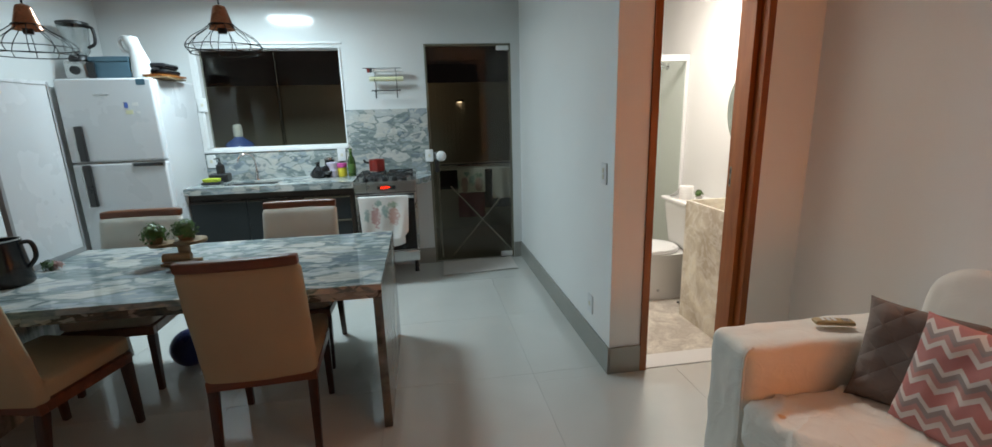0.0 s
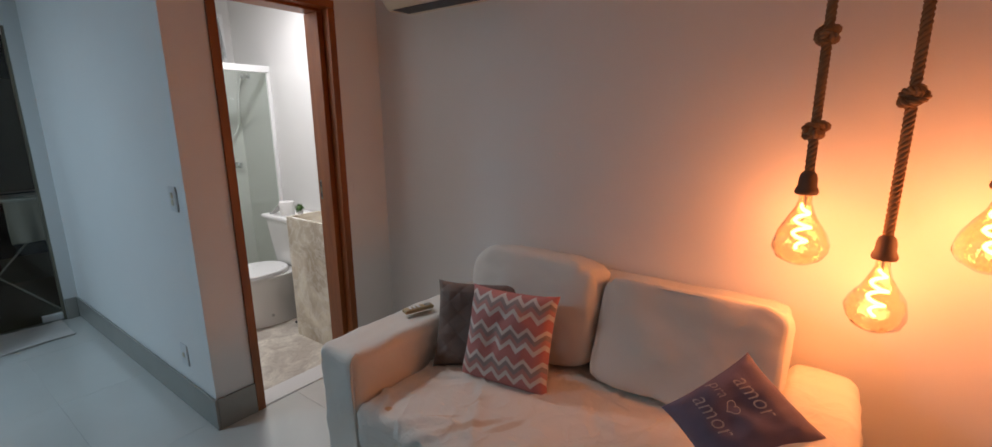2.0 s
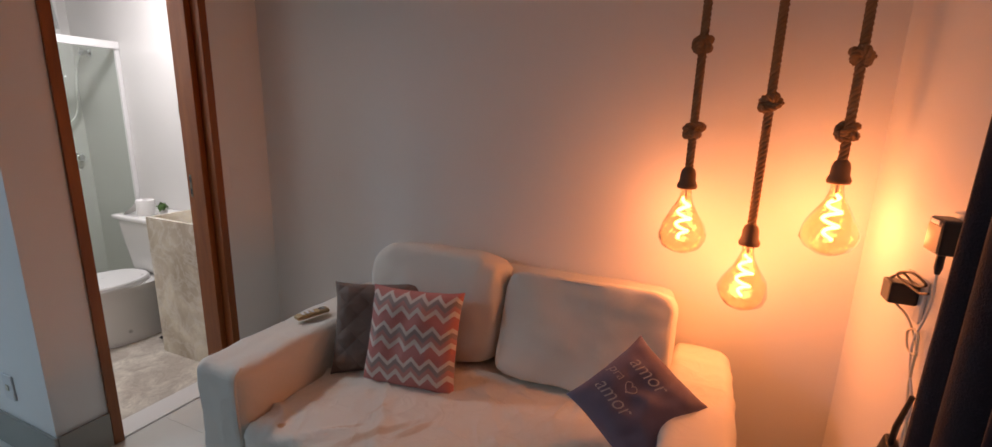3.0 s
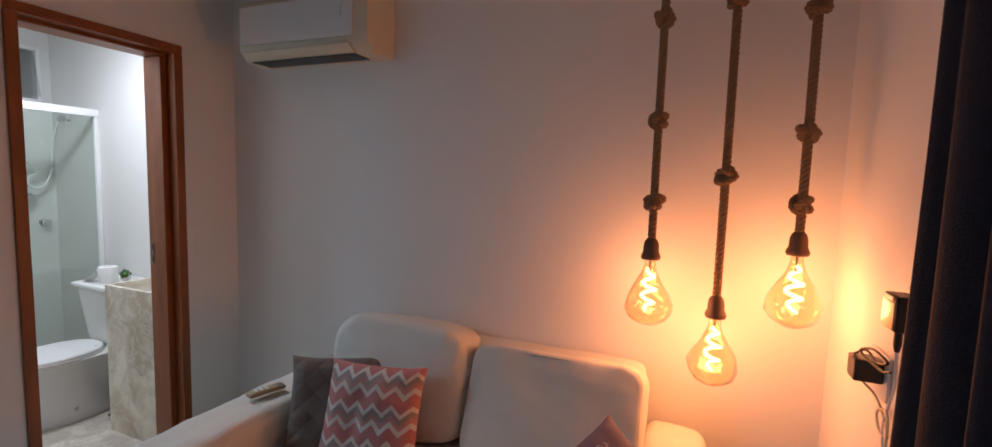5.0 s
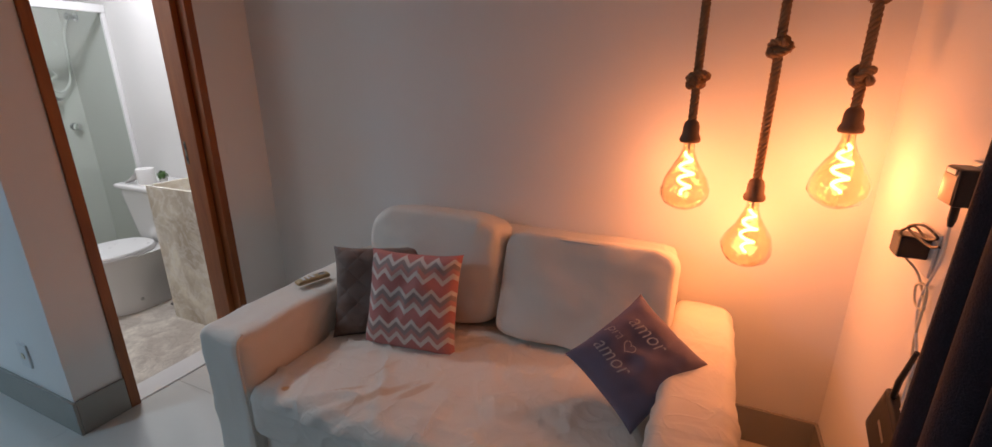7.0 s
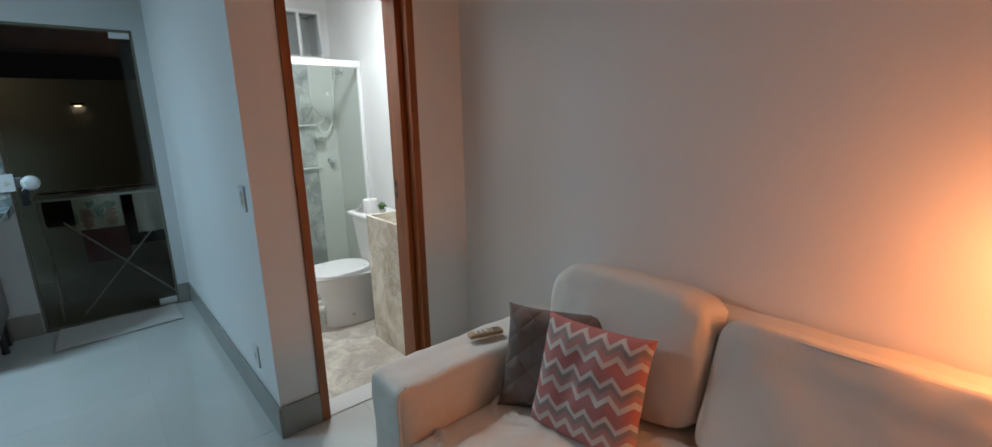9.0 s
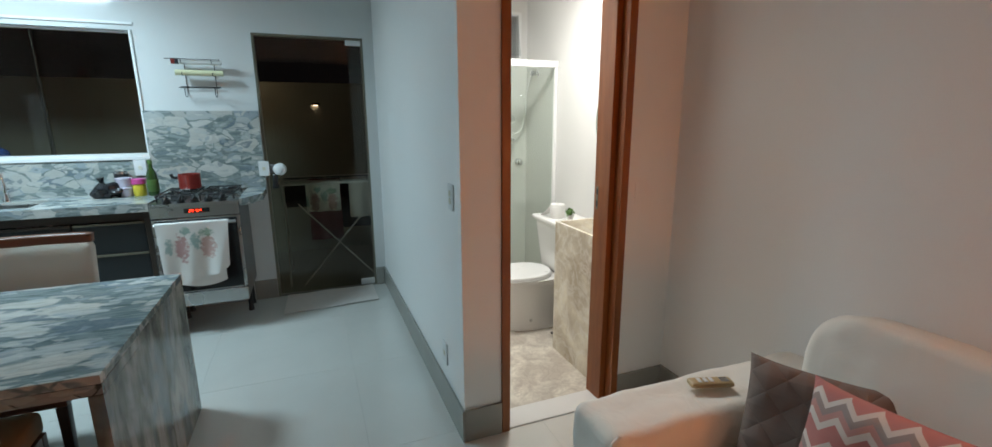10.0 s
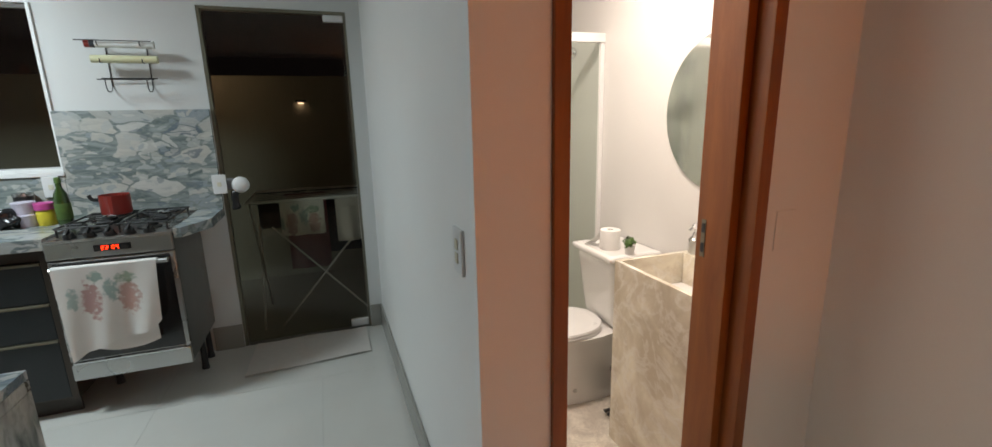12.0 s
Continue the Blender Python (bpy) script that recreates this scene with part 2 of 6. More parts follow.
def breccia(name, scale, stretch, rot=(0, 0, 0), rough=0.20, depth=0.0, warp=0.10, ground=((0.13, 0.175, 0.175), (0.36, 0.41, 0.40)), share=0.46, rims=0.0, blur=1.0, dirt=0.15):
    """Polished grey-green marble with pale broken pieces of several sizes afloat in it."""
    n = Nodes(name)
    v = n.scaled(*stretch, rot)
    w = n.add("ShaderNodeTexNoise", Scale=scale * 0.9, Detail=4.0)
    n.link(v, w.inputs["Vector"])
    off = n.tree.nodes.new("ShaderNodeMix")
    off.data_type, off.blend_type = "RGBA", "LINEAR_LIGHT"
    off.inputs[0].default_value = warp
    n.link(v, off.inputs[6])
    n.link(w.outputs["Color"], off.inputs[7])
    vec = off.outputs[2]
    streak = n.noise(scale * 1.3, 8.0, 0.66, n.scaled(stretch[0] * 0.8, stretch[1] * 2.0, stretch[2] * 2.0, rot), 1.6)
    c = n.mix(n.ramp(streak, [(0.36, (0, 0, 0)), (0.64, (1, 1, 1))]), ground[0], ground[1])
    fleck = n.noise(scale * 5.0, 6.0, 0.7, v, 0.8)
    grime = n.noise(scale * 2.2, 8.0, 0.7, n.scaled(stretch[0] * 0.7, stretch[1] * 1.6, stretch[2] * 1.6, rot), 1.2)
    for k, (s, part_of, rim) in enumerate(((1.0, share, 0.050), (1.9, share * 0.8, 0.06), (4.2, 0.30, 0.07))):
        cell = n.add("ShaderNodeTexVoronoi", Scale=scale * s, Randomness=1.0)
        n.link(vec, cell.inputs["Vector"])
        edge = n.add("ShaderNodeTexVoronoi", Scale=scale * s, Randomness=1.0)
        edge.feature = "DISTANCE_TO_EDGE"
        n.link(vec, edge.inputs["Vector"])
        sep = n.add("ShaderNodeSeparateColor")
        n.link(cell.outputs["Color"], sep.inputs[0])
        tone = n.ramp(sep.outputs[1], [(0.0, (0.56, 0.57, 0.55)), (0.20, (0.70, 0.64, 0.57)), (0.40, (0.34, 0.41, 0.44)), (0.54, (0.62, 0.58, 0.53)), (0.74, (0.13, 0.19, 0.23)), (0.84, (0.74, 0.70, 0.65))], True)
        tone = n.mix(n.math("MULTIPLY", streak, 0.26), tone, (0.24, 0.29, 0.29))
        tone = n.mix(n.ramp(fleck, [(0.45, (0, 0, 0)), (0.75, (0.34, 0.34, 0.34))]), tone, (0.60, 0.59, 0.56))
        tone = n.mix(n.ramp(grime, [(0.48, (0, 0, 0)), (0.62, (dirt, dirt, dirt))]), tone, ground[0])
        inside = n.ramp(edge.outputs["Distance"], [(rim * 0.55, (0, 0, 0)), (rim * blur, (1, 1, 1))])
        chosen = n.math("LESS_THAN", sep.outputs[0], part_of)
        if rims and k == 0:
            c = n.mix(n.ramp(edge.outputs["Distance"], [(0.02, (rims, rims, rims)), (0.09, (0, 0, 0))]), c, (0.06, 0.055, 0.045))
        c = n.mix(n.math("MULTIPLY", n.math("MULTIPLY", inside, chosen), 0.92 - 0.15 * k), c, tone)
    if depth:
        c = n.mix(depth, c, (0.30, 0.36, 0.38), "MULTIPLY")
    n.bsdf.inputs["Specular IOR Level"].default_value = 0.28
    return n.done(c, rough, 0.0, 0.0)


def cloud_marble(name, base, patch, vein, scale, rough=0.15, veins=0.7, edge=0.09):
    """Polished stone with soft clouds, fine speckle and wandering veins."""
    n = Nodes(name)
    a = n.noise(scale, 6.0, 0.6, None, 0.6)
    b = n.noise(scale * 1.7, 7.0, 0.65, None, 1.0)
    f = n.noise(scale * 9.0, 5.0, 0.7)
    c = n.mix(n.ramp(a, [(0.49 - edge, (0, 0, 0)), (0.49 + edge, (1, 1, 1))]), base, patch)
    c = n.mix(n.ramp(b, [(0.46, (0, 0, 0)), (0.50, (veins, veins, veins)), (0.55, (0, 0, 0))]), c, vein)
    c = n.mix(n.ramp(f, [(0.52, (0, 0, 0)), (0.72, (0.5, 0.5, 0.5))]), c, patch)
    return n.done(c, rough, 0.0, 0.2)


def glowing(name, colour, strength):
    n = Nodes(name)
    n.bsdf.inputs["Emission Color"].default_value = (*colour, 1)
    n.bsdf.inputs["Emission Strength"].default_value = strength
    return n.done(colour, 0.5)


def glassy(name, tint, ior=1.45, rough=0.0, clear=0.0, ripple=0.0):
    """Glass; clear mixes in a straight view through, for thin panes."""
    n = Nodes(name)
    n.bsdf.inputs["Transmission Weight"].default_value = 1.0
    n.bsdf.inputs["IOR"].default_value = ior
    n.done(tint, rough)
    if clear:
        t = n.add("ShaderNodeBsdfTransparent", Color=(*tint, 1))
        g = n.add("ShaderNodeBsdfGlossy", Roughness=0.01)
        f = n.add("ShaderNodeLayerWeight", Blend=0.5)
        if ripple:
            b = n.add("ShaderNodeBump", Strength=ripple, Distance=0.01)
            n.link(n.noise(22.0, 2.0), b.inputs["Height"])
            n.link(b.outputs["Normal"], g.inputs["Normal"])
            n.link(b.outputs["Normal"], f.inputs["Normal"])
        m = n.tree.nodes.new("ShaderNodeMixShader")
        n.link(n.math("MULTIPLY", n.math("ADD", n.math("MULTIPLY", n.math("POWER", f.outputs["Facing"], 4.5), 0.85), 0.045), clear), m.inputs[0])
        n.link(t.outputs[0], m.inputs[1])
        n.link(g.outputs[0], m.inputs[2])
        n.link(m.outputs[0], n.tree.nodes["Material Output"].inputs["Surface"])
    return n.mat


WALL = plain("wall_paint", (0.88, 0.865, 0.84), 0.55, vary=0.03, scale=1.6, grain=140, bump=0.10)
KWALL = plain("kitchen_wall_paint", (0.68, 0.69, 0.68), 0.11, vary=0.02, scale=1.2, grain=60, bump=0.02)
BWALL = plain("bath_wall_tile", (0.74, 0.73, 0.71), 0.16, vary=0.02, scale=2.0, grain=50, bump=0.02)
CEIL = plain("ceiling_paint", (0.88, 0.875, 0.86), 0.7, vary=0.02, scale=1.5, grain=120, bump=0.08)
BASE = plain("baseboard_porcelain", (0.33, 0.32, 0.29), 0.22, vary=0.08, scale=3.0, grain=70, bump=0.02)
JAMB = wood("door_frame_wood", (0.25, 0.060, 0.012), (0.44, 0.125, 0.028), (9, 9, 1.2), 0.40)
WHITE = plain("white_plastic", (0.78, 0.78, 0.77), 0.30, vary=0.03, bump=0.02)
ALU = plain("white_aluminium", (0.80, 0.80, 0.79), 0.32, vary=0.03, bump=0.02)
STEEL = plain("brushed_steel", (0.55, 0.55, 0.54), 0.28, 1.0, vary=0.06, scale=4, grain=160, bump=0.05)
CHROME = plain("chrome", (0.75, 0.76, 0.78), 0.10, 1.0, vary=0.03, bump=0.0)
BLACK = plain("black_plastic", (0.018, 0.018, 0.019), 0.35, vary=0.15, bump=0.05)
IRON = plain("black_iron", (0.02, 0.02, 0.02), 0.5, 0.2, vary=0.2, bump=0.15)
OVENGLASS = plain("oven_black_glass", (0.010, 0.010, 0.011), 0.10, vary=0.1, bump=0.0, coat=0.6)
CASE = plain("cabinet_carcass_brown", (0.045, 0.030, 0.022), 0.45, vary=0.15, bump=0.06)
DOORGREY = plain("cabinet_dark_grey", (0.018, 0.023, 0.025), 0.40, vary=0.10, bump=0.04)
FRIDGE = plain("fridge_white_enamel", (0.64, 0.65, 0.66), 0.28, vary=0.02, scale=2.0, grain=200, bump=0.03)
SOFA = creased("white_cotton_cover", (0.80, 0.76, 0.69), 0.13)
SOFABACK = creased("smooth_cotton_cover", (0.80, 0.76, 0.69), 0.035)
SOFASEAT = creased("stained_seat_cover", (0.79, 0.75, 0.68), 0.30, 1.0)
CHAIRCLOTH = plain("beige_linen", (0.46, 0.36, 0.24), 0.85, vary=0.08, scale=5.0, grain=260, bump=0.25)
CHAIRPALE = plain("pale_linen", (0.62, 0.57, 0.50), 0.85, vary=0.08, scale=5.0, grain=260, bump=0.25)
CHAIRWOOD = wood("chair_red_wood", (0.13, 0.035, 0.016), (0.25, 0.075, 0.035), (2, 14, 14), 0.35)
LEGWOOD = wood("chair_leg_wood", (0.045, 0.016, 0.010), (0.10, 0.035, 0.020), (12, 12, 1.5), 0.35)
TABLE = breccia("table_marble", 7.2, (0.55, 1.15, 1.15), (0, 0, 8), 0.07, 0.10, 0.05, ((0.10, 0.15, 0.155), (0.30, 0.36, 0.355)), 0.42, 0.0, 1.8, 0.3)
# same marble, with the aprons' shade and warm light put into a dark brown ground
TABLE_EDGE_SHADED = breccia("shaded_table_edge_marble", 8.0, (0.6, 1.2, 1.2), (0, 0, 12), 0.22, 0.45, 0.06, ((0.05, 0.038, 0.028), (0.21, 0.165, 0.125)), 0.20, 0.6)
TABLE_END = breccia("table_end_marble", 2.5, (1.0, 1.6, 0.6), (14, 0, 0), 0.16, 0.25, 0.20, ((0.10, 0.115, 0.10), (0.34, 0.36, 0.33)), 0.50, 0.25, 4.0, 0.45)
COUNTER = breccia("counter_marble", 8.0, (0.6, 1.1, 1.3), (0, 0, 12), 0.18, 0.25, 0.05)
SPLASH = breccia("splash_marble", 8.2, (0.70, 1.0, 1.25), (0, 34, 0), 0.14, 0.22, 0.05, ((0.14, 0.19, 0.185), (0.35, 0.40, 0.385)), 0.52)
BATHMARBLE = cloud_marble("bath_floor_marble", (0.80, 0.74, 0.64), (0.56, 0.49, 0.42), (0.40, 0.35, 0.31), 6.0, 0.15, 0.4)
ONYX = cloud_marble("basin_onyx", (0.88, 0.81, 0.68), (0.56, 0.46, 0.35), (0.93, 0.91, 0.87), 3.0, 0.08, 0.45, 0.11)
SHOWERMARBLE = cloud_marble("shower_marble", (0.66, 0.66, 0.65), (0.34, 0.36, 0.37), (0.24, 0.24, 0.24), 3.2)
DOORGLASS = glassy("smoked_pane", (0.72, 0.71, 0.65), 1.5, 0.0, 0.85)
SHOWERGLASS = glassy("shower_pane", (0.89, 0.935, 0.905), 1.5, 0.0, 1.0)
MIRROR = plain("mirror_silver", (0.86, 0.90, 0.88), 0.03, 1.0, vary=0.01, bump=0.0)
CERAMIC = plain("white_ceramic", (0.82, 0.81, 0.79), 0.12, vary=0.02, scale=3, bump=0.0, coat=0.5)
YARDWALL = plain("yard_plaster", (0.42, 0.40, 0.33), 0.85, vary=0.2, scale=1.5, grain=60, bump=0.25)
YARDFLOOR = plain("yard_floor", (0.30, 0.30, 0.27), 0.5, vary=0.15, scale=2.0, grain=50, bump=0.1)
ROOFWOOD = wood("roof_boards", (0.03, 0.014, 0.009), (0.07, 0.03, 0.018), (3, 14, 3), 0.7)


def porcelain(name):
    """Pale grey polished porcelain; each tile takes its own tone and cloud."""
    n = Nodes(name)
    info = n.add("ShaderNodeObjectInfo")
    v = n.tree.nodes.new("ShaderNodeVectorMath")
    v.operation = "ADD"
    n.link(n.coords, v.inputs[0])
    comb = n.add("ShaderNodeCombineXYZ")
    n.link(n.math("MULTIPLY", info.outputs["Random"], 37.0), comb.inputs[0])
    n.link(n.math("MULTIPLY", info.outputs["Random"], 91.0), comb.inputs[1])
    n.link(comb.outputs[0], v.inputs[1])
    a = n.noise(1.6, 5.0, 0.6, v.outputs[0], 0.6)
    b = n.noise(9.0, 5.0, 0.6, v.outputs[0])
    c = n.mix(a, (0.60, 0.59, 0.55), (0.75, 0.735, 0.69))
    c = n.mix(n.math("MULTIPLY", b, 0.35), c, (0.72, 0.70, 0.66))
    c = n.mix(n.math("MULTIPLY", info.outputs["Random"], 0.20), c, (0.58, 0.57, 0.53))
    r = n.math("ADD", n.math("MULTIPLY", b, 0.10), 0.12)
    return n.done(c, r, 0.0, 0.7)


TILE = porcelain("floor_porcelain")
GROUT = plain("floor_grout", (0.52, 0.50, 0.47), 0.6, bump=0.05)

# ---- the plan ----
XL, XS, XR, XB = -2.52, 1.05, 2.17, 2.32      # west wall, corridor wall, sofa wall, bathroom east wall
YC, YD, YK, YB = -0.46, 2.335, 4.67, 4.40     # curtain wall, bathroom door wall, kitchen wall, bathroom far wall
H = 2.50
Z0 = 0.0

structure("floor", blocks(((XL, YC, -0.15), (XS, YK, -0.0015)), ((XS, YC, -0.15), (XR, YD, -0.0015))), GROUT, "pale grey grout bed under polished porcelain floor tiles", "floor")
structure("ceiling", blocks(((XL - 0.15, YC - 0.15, H), (XB + 0.15, YK + 0.15, H + 0.12))), CEIL, "plain white painted plaster ceiling of the living kitchen", "ceiling")
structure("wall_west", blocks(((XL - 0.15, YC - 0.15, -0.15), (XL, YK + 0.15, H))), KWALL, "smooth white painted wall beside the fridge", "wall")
structure("wall_south", blocks(((XL, YC - 0.15, -0.15), (XB + 0.15, YC, H))), WALL, "white painted wall behind the dark curtain", "wall")
structure("wall_east", blocks(((XR, YC, -0.15), (XB + 0.15, YD, H))), WALL, "off-white painted wall behind the sofa", "wall")
WX0, WX1, WZ0, WZ1 = -1.825, -0.60, 1.205, 2.075
GX0, GX1, GZ1 = 0.150, 0.965, 2.105
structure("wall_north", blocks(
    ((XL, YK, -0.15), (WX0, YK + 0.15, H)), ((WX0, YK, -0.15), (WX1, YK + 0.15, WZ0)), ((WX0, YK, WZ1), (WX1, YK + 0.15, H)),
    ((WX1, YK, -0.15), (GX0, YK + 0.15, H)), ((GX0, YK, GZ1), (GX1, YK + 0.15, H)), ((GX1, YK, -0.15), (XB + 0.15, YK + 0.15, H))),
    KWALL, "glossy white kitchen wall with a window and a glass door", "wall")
structure("wall_corridor", blocks(((XS, YD + 0.15, -0.15), (XS + 0.12, YK, H))), WALL, "white painted wall with grey porcelain baseboard and a switch", "wall")
DX0, DX1, DZ1 = 1.232, 1.878, 2.092
structure("wall_bath_door", blocks(
    ((XS, YD, -0.15), (DX0 + 0.03, YD + 0.15, H)), ((DX1 - 0.03, YD, -0.15), (XR, YD + 0.15, H)), ((DX0 + 0.03, YD, DZ1 - 0.03), (DX1 - 0.03, YD + 0.15, H))),
    WALL, "off-white painted wall round the bathroom door", "wall")
structure("wall_bath_east", blocks(((XB, YD + 0.15, -0.15), (XB + 0.15, YK, H)), ((XR, YD, -0.15), (XB + 0.15, YD + 0.15, H))), BWALL, "white tiled bathroom wall behind toilet and mirror", "wall")
structure("wall_bath_far", blocks(((XS + 0.12, YB, -0.15), (1.80, YK, H)), ((1.80, YB, -0.15), (2.26, YK, 1.95)), ((1.80, YB, 2.34), (2.26, YK, H)), ((2.26, YB, -0.15), (XB, YK, H))), BWALL, "white tiled shower wall with a small high window", "wall")
structure("bath_floor", blocks(((XS + 0.12, YD + 0.15, -0.12), (XB, YB, -0.02))), BATHMARBLE, "cloudy white and grey marble bathroom floor", "floor")
structure("threshold", blocks(((DX0 + 0.04, YD + 0.005, -0.12), (DX1 - 0.04, YD + 0.149, 0.004)), bevel=0.003), CERAMIC, "white stone threshold in the bathroom doorway", "threshold")

# ---- baseboards ----


def baseboard(name, lo, hi):
    return structure(name, blocks((lo, hi), bevel=0.003), BASE, "grey porcelain baseboard along the wall foot", "baseboard", 40)


baseboard("baseboard_corridor", (XS - 0.014, YD - 0.014, 0), (XS - 0.001, YK - 0.001, 0.16))
baseboard("baseboard_door_left", (XS - 0.0005, YD - 0.014, 0), (DX0 - 0.001, YD - 0.001, 0.16))
baseboard("baseboard_door_right", (DX1 + 0.001, YD - 0.014, 0), (XR - 0.014, YD - 0.001, 0.16))
baseboard("baseboard_east", (XR - 0.014, YC + 0.001, 0), (XR - 0.001, YD - 0.001, 0.16))
baseboard("baseboard_south", (XL + 0.014, YC + 0.001, 0), (XR - 0.015, YC + 0.014, 0.16))
baseboard("baseboard_west", (XL + 0.001, YC + 0.001, 0), (XL + 0.013, 3.9, 0.16))
baseboard("baseboard_north", (GX1 + 0.002, YK - 0.014, 0), (XS - 0.015, YK - 0.001, 0.16))
baseboard("baseboard_stove", (-0.02, YK - 0.012, 0), (GX0 - 0.002, YK - 0.001, 0.16))

# ---- living corner ----


def build_sofa():
    s = thing("sofa", "two-seat sofa in a creased white cotton slipcover, stained seat", "sofa", (1.66, 0.74, 0))

    def folds(w, u):
        return 0.004 * noise.noise(Vector((w.x * 5, w.y * 16, w.z * 4))) + 0.003 * noise.noise(w * 22)

    part("base", soft((1.20, 0.10, 0.02), (2.13, 1.42, 0.30), 0.03, 16, 0, 0.008, 7, 1), SOFA, s, smooth=80)
    part("backrest", soft((1.985, 0.12, 0.10), (2.155, 1.38, 0.825), 0.045, 18, 0.01, 0.008, 6, 2), SOFA, s, smooth=80)
    part("armrest", soft((1.17, 1.39, 0.01), (2.12, 1.622, 0.62), 0.045, 24, 0.008, 0.010, 7, 3, folds), SOFA, s, "armrest with loose creased cover", smooth=80)
    part("armrest", soft((1.17, -0.10, 0.01), (2.12, 0.11, 0.62), 0.045, 24, 0.008, 0.010, 7, 4, lambda w, u: 0.008 * math.sin(w.x * 75 + 3 * noise.noise(w * 5)) * max(0, noise.noise(w * 4 + Vector((3, 1, 0))) + 0.25)), SOFA, s, "armrest with many small gathers", smooth=80)

    def seatfold(w, u):
        k = noise.noise(Vector((w.x * 3 + w.y * 5, w.y * 2 - w.x * 4, 1.7)))
        k2 = noise.noise(Vector((w.x * 9 - w.y * 4, w.y * 7 + w.x * 2, 4.2)))
        return (0.013 * max(0.0, 1 - abs(k) * 11) + 0.006 * max(0.0, 1 - abs(k2) * 8)) * (u.z > 0.5) + 0.0025 * noise.noise(w * 14)
    part("seat_cushion", soft((1.15, 0.105, 0.24), (2.00, 1.40, 0.445), 0.06, 64, 0.012, 0.004, 5, 5, seatfold), SOFASEAT, s, "seat cushion with a loose wrinkled cover and brown stains", smooth=80)
    for y0, y1, high, deep, lean, x0, seed, square in ((0.760, 1.395, 0.470, 0.26, 12, 1.80, 6, 4.6), (0.105, 0.752, 0.425, 0.24, 21, 1.775, 7, 9.0)):
        bm = loose_cushion(deep, y1 - y0 + 0.012, high, seed, square)
        turned(bm, Matrix.Translation((x0 + 0.10, (y0 + y1) / 2, 0.435)) @ Matrix.Rotation(radians(lean), 4, "Y"))
        cushion_part = part("back_cushion", bm, SOFABACK, s, smooth=180)
        if square > 6:
            half = (y1 - y0) / 2 - 0.022
            rim = [(-0.098, -half - 0.004, high * 0.30), (-0.106, -half - 0.002, high * 0.80), (-0.110, -half + 0.012, high - 0.030), (-0.110, -half + 0.05, high - 0.020), (-0.113, 0.0, high - 0.018), (-0.110, half - 0.05, high - 0.020), (-0.110, half - 0.012, high - 0.030), (-0.106, half + 0.002, high * 0.80)]
            seam = rod(bent(rim, 10), 0.0042, 6)
            turned(seam, Matrix.Translation((x0 + 0.10, (y0 + y1) / 2, 0.435)) @ Matrix.Rotation(radians(lean), 4, "Y"))
            part("piping", seam, SOFA, cushion_part, smooth=80)
    # piping along the armrest front and the gathered hem
    part("piping", rod(bent([(1.172, 1.40, 0.08), (1.166, 1.40, 0.35), (1.168, 1.405, 0.58), (1.20, 1.41, 0.625)], 8), 0.006, 6), SOFA, s, smooth=80)
    return s


build_sofa()

# ---- dining table ----
TX0, TX1, TY0, TY1, TZ = -2.06, -0.145, 2.09, 3.09, 0.735


def build_table():
    t = thing("dining_table", "long dining table of polished grey-green breccia marble with slab ends", "table", ((TX0 + TX1) / 2, 2.6, 0))
    part("tabletop", blocks(((TX0, TY0, TZ - 0.03), (TX1, TY1, TZ)), bevel=0.002), TABLE, t)
    part("apron", blocks(((TX0, TY0, TZ - 0.066), (TX1, TY0 + 0.02, TZ - 0.031)), bevel=0.001), TABLE_EDGE_SHADED, t, "marble edge with warm shade painted in as dark brown")
    part("apron", blocks(((TX0, TY1 - 0.02, TZ - 0.066), (TX1, TY1, TZ - 0.031)), bevel=0.001), TABLE_EDGE_SHADED, t)
    part("end_panel", blocks(((TX1 - 0.040, TY0 + 0.001, 0), (TX1, TY1 - 0.001, TZ - 0.068)), bevel=0.002), TABLE_END, t, "slab end of veined marble reaching the floor")
    part("end_panel", blocks(((TX0, TY0 + 0.001, 0), (TX0 + 0.040, TY1 - 0.001, TZ - 0.068)), bevel=0.002), TABLE_END, t)
    part("end_apron", blocks(((TX1 - 0.02, TY0 + 0.021, TZ - 0.067), (TX1, TY1 - 0.021, TZ - 0.031)), bevel=0.001), TABLE_END, t)


build_table()


